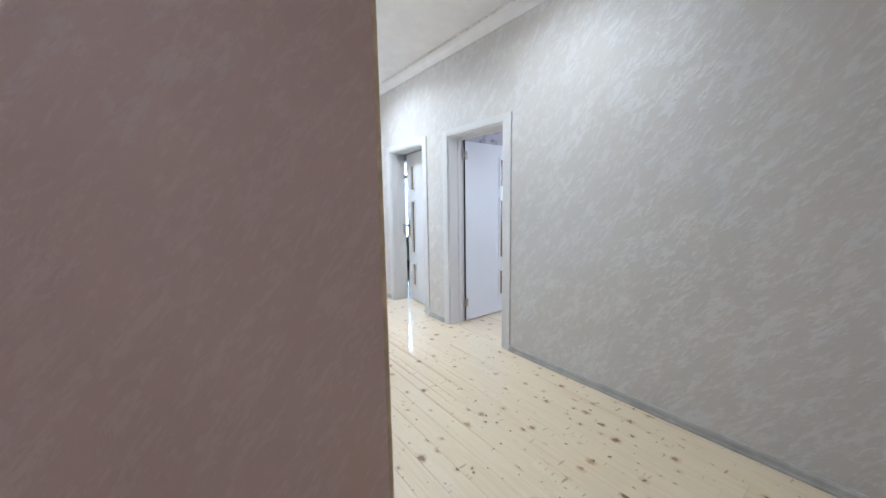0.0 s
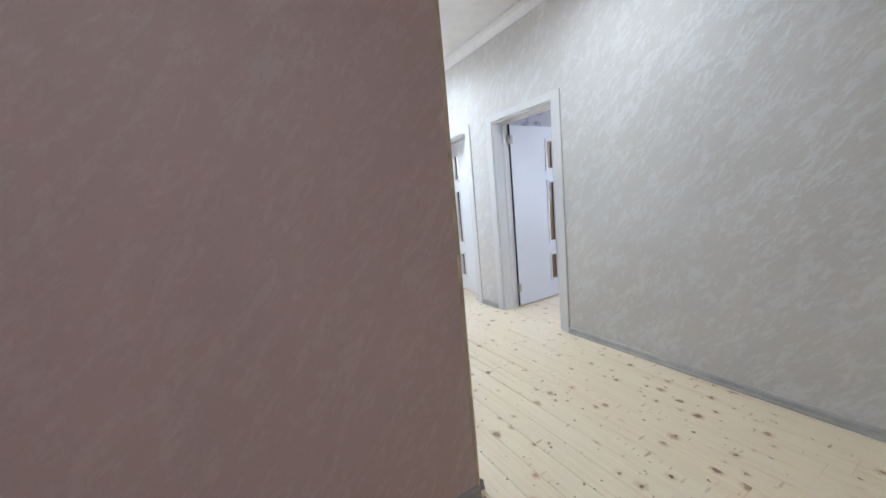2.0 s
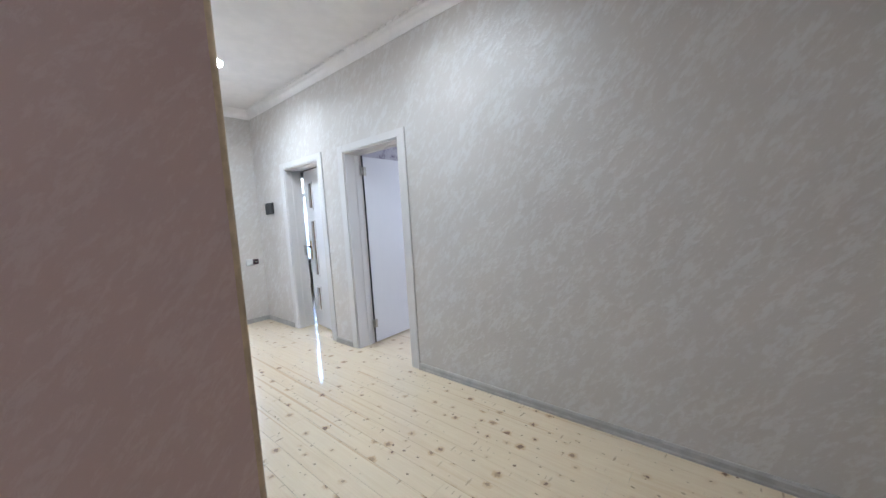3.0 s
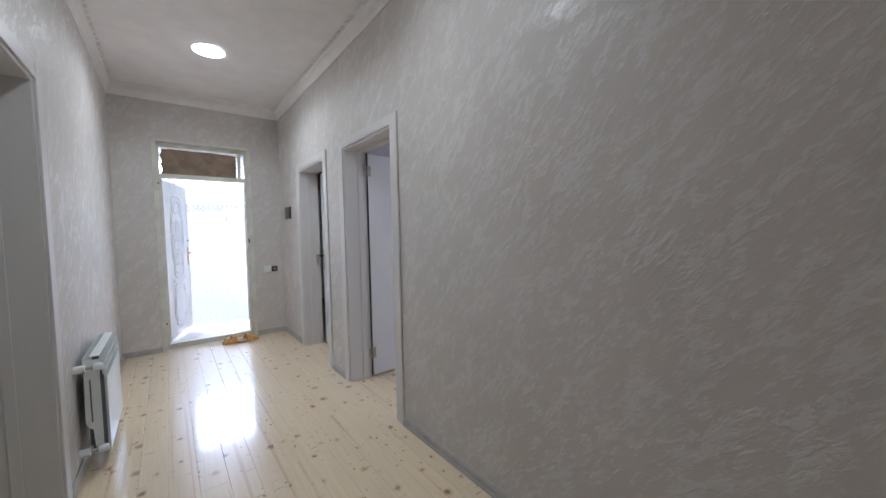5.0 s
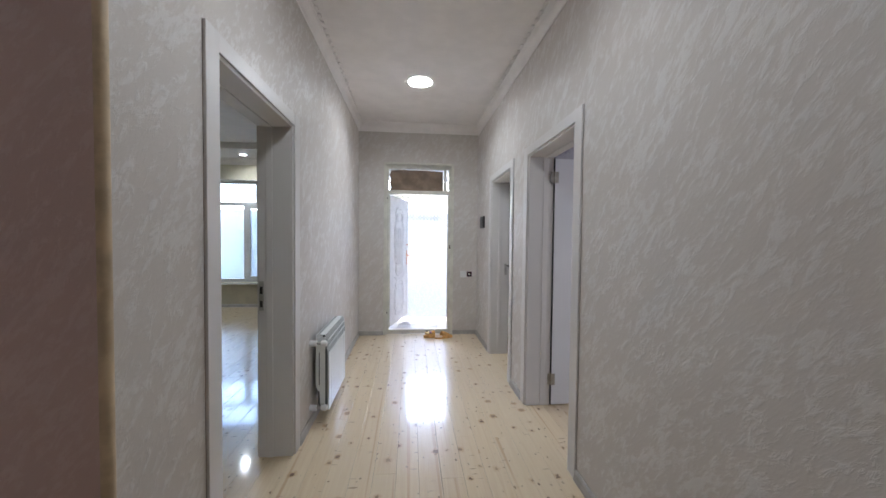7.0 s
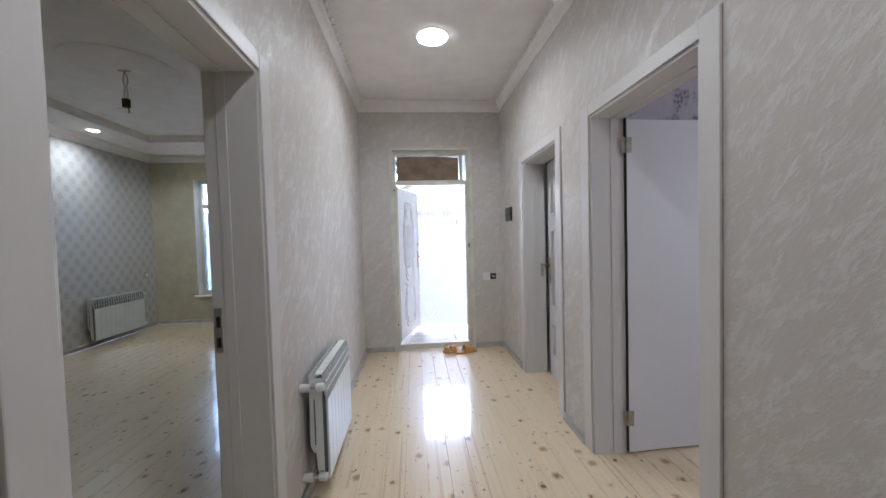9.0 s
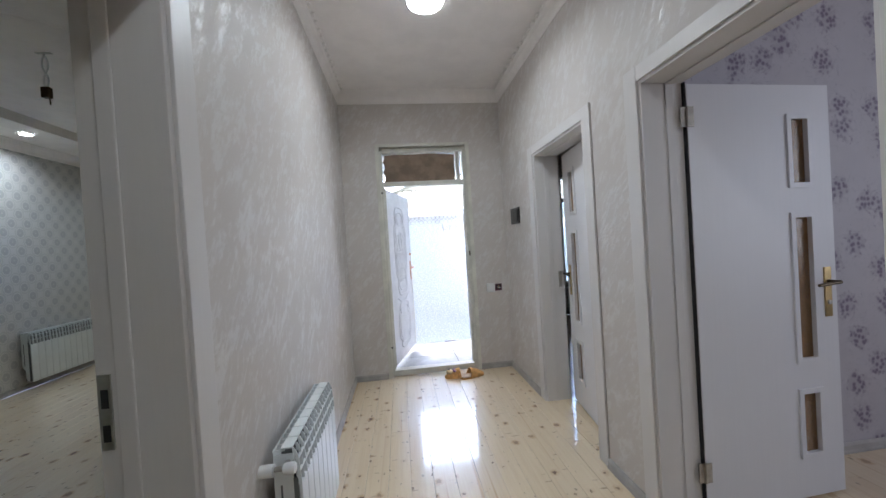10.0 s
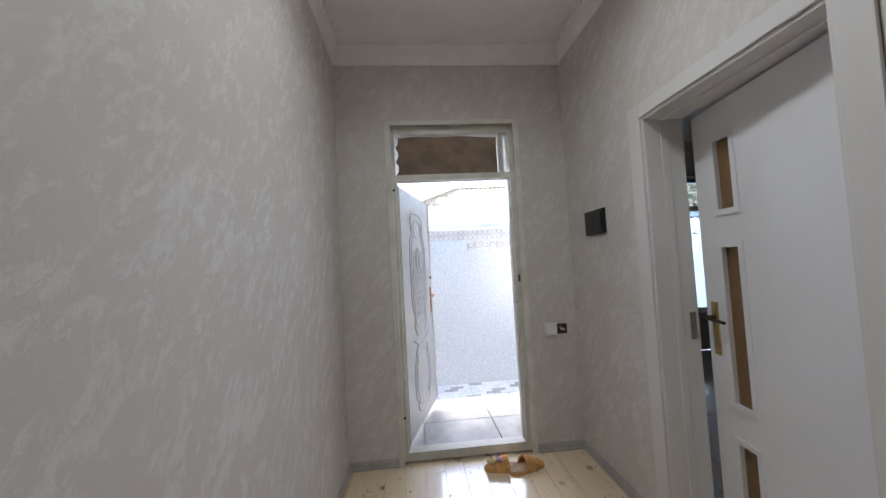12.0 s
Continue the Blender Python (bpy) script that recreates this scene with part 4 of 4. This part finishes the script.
part("face", boxes((0.011, 0.015, -0.025, 0.025, -0.03, 0.03), bevel=0.003), WHITE, so)


# ---- slippers ----
def slipper(label, m, decorated):
    e = thing("slipper", label, "slipper", m, "pair of slippers")
    def half(t):
        return 0.043 * (0.55 + 0.45 * math.sin(math.pi * min(1, 0.22 + t * 0.62))) * (max(0.0, 1 - (2 * t - 1) ** 8)) ** 0.5 + 0.002
    n = 28
    out = [(0.25 * i / n, half(i / n)) for i in range(n + 1)] + [(0.25 * i / n, -half(i / n)) for i in range(n, -1, -1)]
    part("sole", extrude(out, lambda a, b, k: (a, b, 0.014 * k)), FELT, e, "tan felt sole", True)
    inn = [(0.125 + (a - 0.125) * 0.93, b * 0.86) for a, b in out]
    part("insole", extrude(inn, lambda a, b, k: (a, b, 0.0142 + 0.005 * k)), FELTDARK, e, "worn brown insole", True)
    bm = bmesh.new()
    rows = []
    for shell in (1.0, 0.88):
        r = []
        for i in range(17):
            t = 0.42 + 0.575 * i / 16
            w = half(t) * 1.06 * shell
            hh = (0.078 * (1 - ((t - 0.42) / 0.6) ** 1.35) + 0.012) * shell
            r.append([bm.verts.new((0.25 * t - 0.02 * (1 - math.sin(a)) * (1 - i / 16) * 0.8, w * math.cos(a), 0.006 + hh * math.sin(a))) for a in [math.pi * j / 14 for j in range(15)]])
        rows.append(r)
    for s, r in enumerate(rows):
        for i in range(16):
            for j in range(14):
                q = (r[i][j], r[i + 1][j], r[i + 1][j + 1], r[i][j + 1])
                bm.faces.new(q if s else q[::-1])
    for j in range(14):
        bm.faces.new((rows[0][0][j], rows[0][0][j + 1], rows[1][0][j + 1], rows[1][0][j]))
    bmesh.ops.recalc_face_normals(bm, faces=bm.faces[:])
    part("upper", bm, FELT, e, "tan felt upper", True)
    if decorated:
        bm = bmesh.new()
        bmesh.ops.create_uvsphere(bm, u_segments=20, v_segments=12, radius=0.034, matrix=pose(0.2, 0.0, 0.058) @ Matrix.Diagonal((1, 1.05, 0.7, 1)))
        part("pompom", bm, YELLOW, e, "round yellow felt ornament", True)
        for s in (-1, 1):
            bm = bmesh.new()
            bmesh.ops.create_uvsphere(bm, u_segments=14, v_segments=8, radius=0.018, matrix=pose(0.155, s * 0.02, 0.072, 0, 20, s * 30) @ Matrix.Diagonal((0.8, 1.2, 0.6, 1)))
            part("bow", bm, PURPLE, e, "purple felt bow", True)
        part("emblem", merge(ring(0.009, 0.0016, pose(0.205, -0.011, 0.083)), ring(0.009, 0.0016, pose(0.205, 0.011, 0.083))), BLACK, e)
    return e


slipper("tan felt slipper with a yellow ornament and purple bow", pose(1.785, 5.14, 0.0, 0, 0, 176) @ Matrix.Diagonal((1.04, 1.1, 0.98, 1)), True)
slipper("plain tan felt slipper, its worn insole showing, beside its mate", pose(1.672, 5.085, 0.001, 0, 0, 17) @ Matrix.Diagonal((1.04, 1.15, 0.95, 1)), False)

# ---- yard ----
YARD = -0.56
solid("ground", boxes((-300, 300, -300, 300, -0.7, YARD)), CONCRETE, "pale concrete yard", "ground")
porch = solid("porch", boxes((0.56, 2.56, 5.43, 6.47, YARD, -0.045)), CONCRETE, "raised concrete porch", "porch")
rnd = random.Random(3)
tile_mesh = bpy.data.meshes.new("tile")
bm = boxes((0.003, 0.597, 0.003, 0.497, -0.028, 0.0), bevel=0.003)
bm.to_mesh(tile_mesh)
bm.free()
tile_mesh.materials.append(TILE)
for i in range(4):
    for j in range(2):
        ob = new("tile", tile_mesh)
        ob.parent = porch
        ob.matrix_basis = pose(0.55 + i * 0.6, 5.46 + j * 0.5, -0.016)
# The long eave strip is unseen, added to hold daylight off the side windows.
solid("porch_canopy", boxes((0.56, 2.56, 5.55, 7.65, 2.56, 2.62), (-3.2, 5.7, 7.65, 7.9, 2.56, 2.62)), HOUSE, "white boarded porch canopy, with added eaves that dim the side windows", "canopy")
pave = solid("paving", boxes((-4.5, 7.5, 7.0, 8.42, YARD, YARD + 0.004)), CONCRETE, "strip of two-tone paving at the foot of the yard wall", "pavement")
for mat_, dark in ((PAVER, False), (PAVERDARK, True)):
    pm = bpy.data.meshes.new("paver")
    bm = boxes((0.003, 0.197, 0.003, 0.097, 0.004, 0.03), bevel=0.004)
    bm.to_mesh(pm)
    bm.free()
    pm.materials.append(mat_)
    for i in range(18):
        for j in range(14):
            if ((i * 2 + j * 3) % 5 == 0) == dark:
                ob = new("paver", pm)
                ob.parent = pave
                ob.matrix_basis = pose(0.2 + i * 0.2 + (j % 2) * 0.1, 7.02 + j * 0.1, YARD)
yw = thing("yard_wall", "grey roughcast yard wall with pale blocks on top", "wall", kind="structure")
part("wall", boxes((-7, 2.0, 8.42, 8.6, YARD, 1.735), (2.0, 9, 8.42, 8.6, YARD, 1.56)), STUCCO, yw, "grey roughcast wall face")
part("ledge", boxes((2.0, 9, 8.39, 8.6, 1.56, 1.578), (2.0, 9, 8.39, 8.6, 1.71, 1.733)), HOUSE, yw, "white ledge")
block_mesh = bpy.data.meshes.new("block")
bm = merge(boxes((0.004, 0.116, 8.43, 8.58, 1.58, 1.708), bevel=0.003), ring(0.036, 0.008, pose(0.06, 8.428, 1.644, 90)))
bm.to_mesh(block_mesh)
bm.free()
block_mesh.materials.append(HOUSE)
block_mesh.materials.append(ROD)
for p in list(block_mesh.polygons)[-24 * 6:]:
    p.material_index = 1
for i in range(20):
    ob = new("block", block_mesh)
    ob.parent = yw
    ob.matrix_basis = pose(2.005 + 0.12 * i, 0, 0)
fence = thing("ring_fence", "white openwork fence of welded rings on the yard wall", "fence", kind="structure")
part("rail", boxes((-7, 9, 8.5, 8.53, 1.905, 1.93)), HOUSE, fence)
ring_mesh = bpy.data.meshes.new("ring")
bm = ring(0.037, 0.0055, pose(0, 8.515, 0, 90), 16, 5)
bm.to_mesh(ring_mesh)
bm.free()
ring_mesh.materials.append(ROD)
for i in range(90):
    for j in range(2):
        x = -2.0 + i * 0.08
        ob = new("ring", ring_mesh)
        ob.parent = fence
        ob.matrix_basis = pose(x, 0, 1.863 - 0.083 * j)
# Added board: its white stands in for bright sky and house past the rings.
part("bright_backing", boxes((-7, 9, 8.535, 8.54, 1.735, 1.905)), HOUSE, fence, "white board added for the bright sky and house behind the rings")
wl_ = thing("wall_lamp", "white plastic lamp on the yard wall", "wall lamp", pose(-2.28, 8.42, 1.58))
part("lamp_body", boxes((-0.06, 0.06, -0.07, -0.0005, -0.11, 0.11), bevel=0.02), WHITE, wl_)

nh = thing("neighbour_house", "low white house with a corrugated beige hip roof", "house")
part("wall", boxes((0.2, 12, 11.0, 11.2, YARD, 2.25)), HOUSE, nh)
part("gutter", tube((-0.2, 10.62, 2.21), (12, 10.62, 2.24), 0.055), ZINC, nh, "zinc gutter", True)


def hip(y):
    return -0.11 + (y - 10.7) * 2.71 / 3.3


for row in range(4):
    ya, yb = 10.7 + row * 0.825 - (0.06 if row else 0), 10.7 + (row + 1) * 0.825
    for col in range(11):
        xa = -0.2 + col * 1.05
        if xa + 1.08 < hip(ya):
            continue
        bm = bmesh.new()
        n, g = 56, []
        for yy in (ya, yb):
            r = []
            for i in range(n + 1):
                xx = xa + 1.08 * i / n
                zz = 2.25 + (yy - 10.7) * 1.52 / 3.3 + 0.02 * math.sin(xx * 2 * math.pi / 0.15) + (0.03 if yy == ya and row else 0.0) - 0.004 * (col % 2)
                r.append((max(xx, hip(yy)), yy, zz))
            g.append([bm.verts.new(p) for p in r])
            g.append([bm.verts.new((p[0], p[1], p[2] - 0.008)) for p in r])
        for i in range(n):
            bm.faces.new((g[0][i], g[0][i + 1], g[2][i + 1], g[2][i]))
            bm.faces.new((g[1][i + 1], g[1][i], g[3][i], g[3][i + 1]))
            bm.faces.new((g[0][i + 1], g[0][i], g[1][i], g[1][i + 1]))
        part("roof_sheet", bm, SLATE, nh, "", True)
part("ridge_cap", tube((2.6, 14.0, 3.77), (12, 14.0, 3.77), 0.05), SLATE, nh, "", True)
part("hip_cap", tube((-0.11, 10.7, 2.26), (2.6, 14.0, 3.78), 0.05), SLATE, nh, "", True)
part("side_roof", extrude([(-0.11, 0.0), (2.6, 1.52), (2.6, 1.47), (-0.11, -0.05)], lambda a, b, k: (a, (10.7 + (a + 0.11) * 3.3 / 2.71) if k == 0 else (17.3 - (a + 0.11) * 3.3 / 2.71), 2.24 + b)), SLATE, nh)

# a garden tree seen past the back room's window
tree = thing("tree", "small leafy garden tree behind the yard wall", "tree")
part("trunk", tube((7.2, 10.6, YARD), (7.3, 10.7, 2.3), 0.09, 12, 0.05), painted("bark", (0.16, 0.11, 0.08), 0.9, 0.2, 12.0, 0.6), tree, "grey-brown trunk", True)
rnd = random.Random(11)
bm = bmesh.new()
for i in range(900):
    a, u = rnd.uniform(0, 6.28), rnd.uniform(-1, 1)
    r = 1.25 * rnd.uniform(0.25, 1) ** 0.5 * (1 + 0.25 * math.sin(a * 3))
    c = Vector((7.3 + r * math.cos(a) * math.sqrt(1 - u * u), 10.7 + r * math.sin(a) * math.sqrt(1 - u * u), 3.0 + 0.9 * r * u))
    m = Matrix.Translation(c) @ Euler((rnd.uniform(0, 6), rnd.uniform(0, 6), rnd.uniform(0, 6))).to_matrix().to_4x4()
    s = rnd.uniform(0.05, 0.1)
    bm.faces.new([bm.verts.new(m @ Vector(p)) for p in ((-s, 0, 0), (0, -s * 0.45, 0.01), (s, 0, 0), (0, s * 0.45, 0.01))])
tagged(part("crown", bm, painted("leaf_green", (0.07, 0.11, 0.04), 0.6, 0.3, 10.0), tree, "green leaves"), kind="stuff")
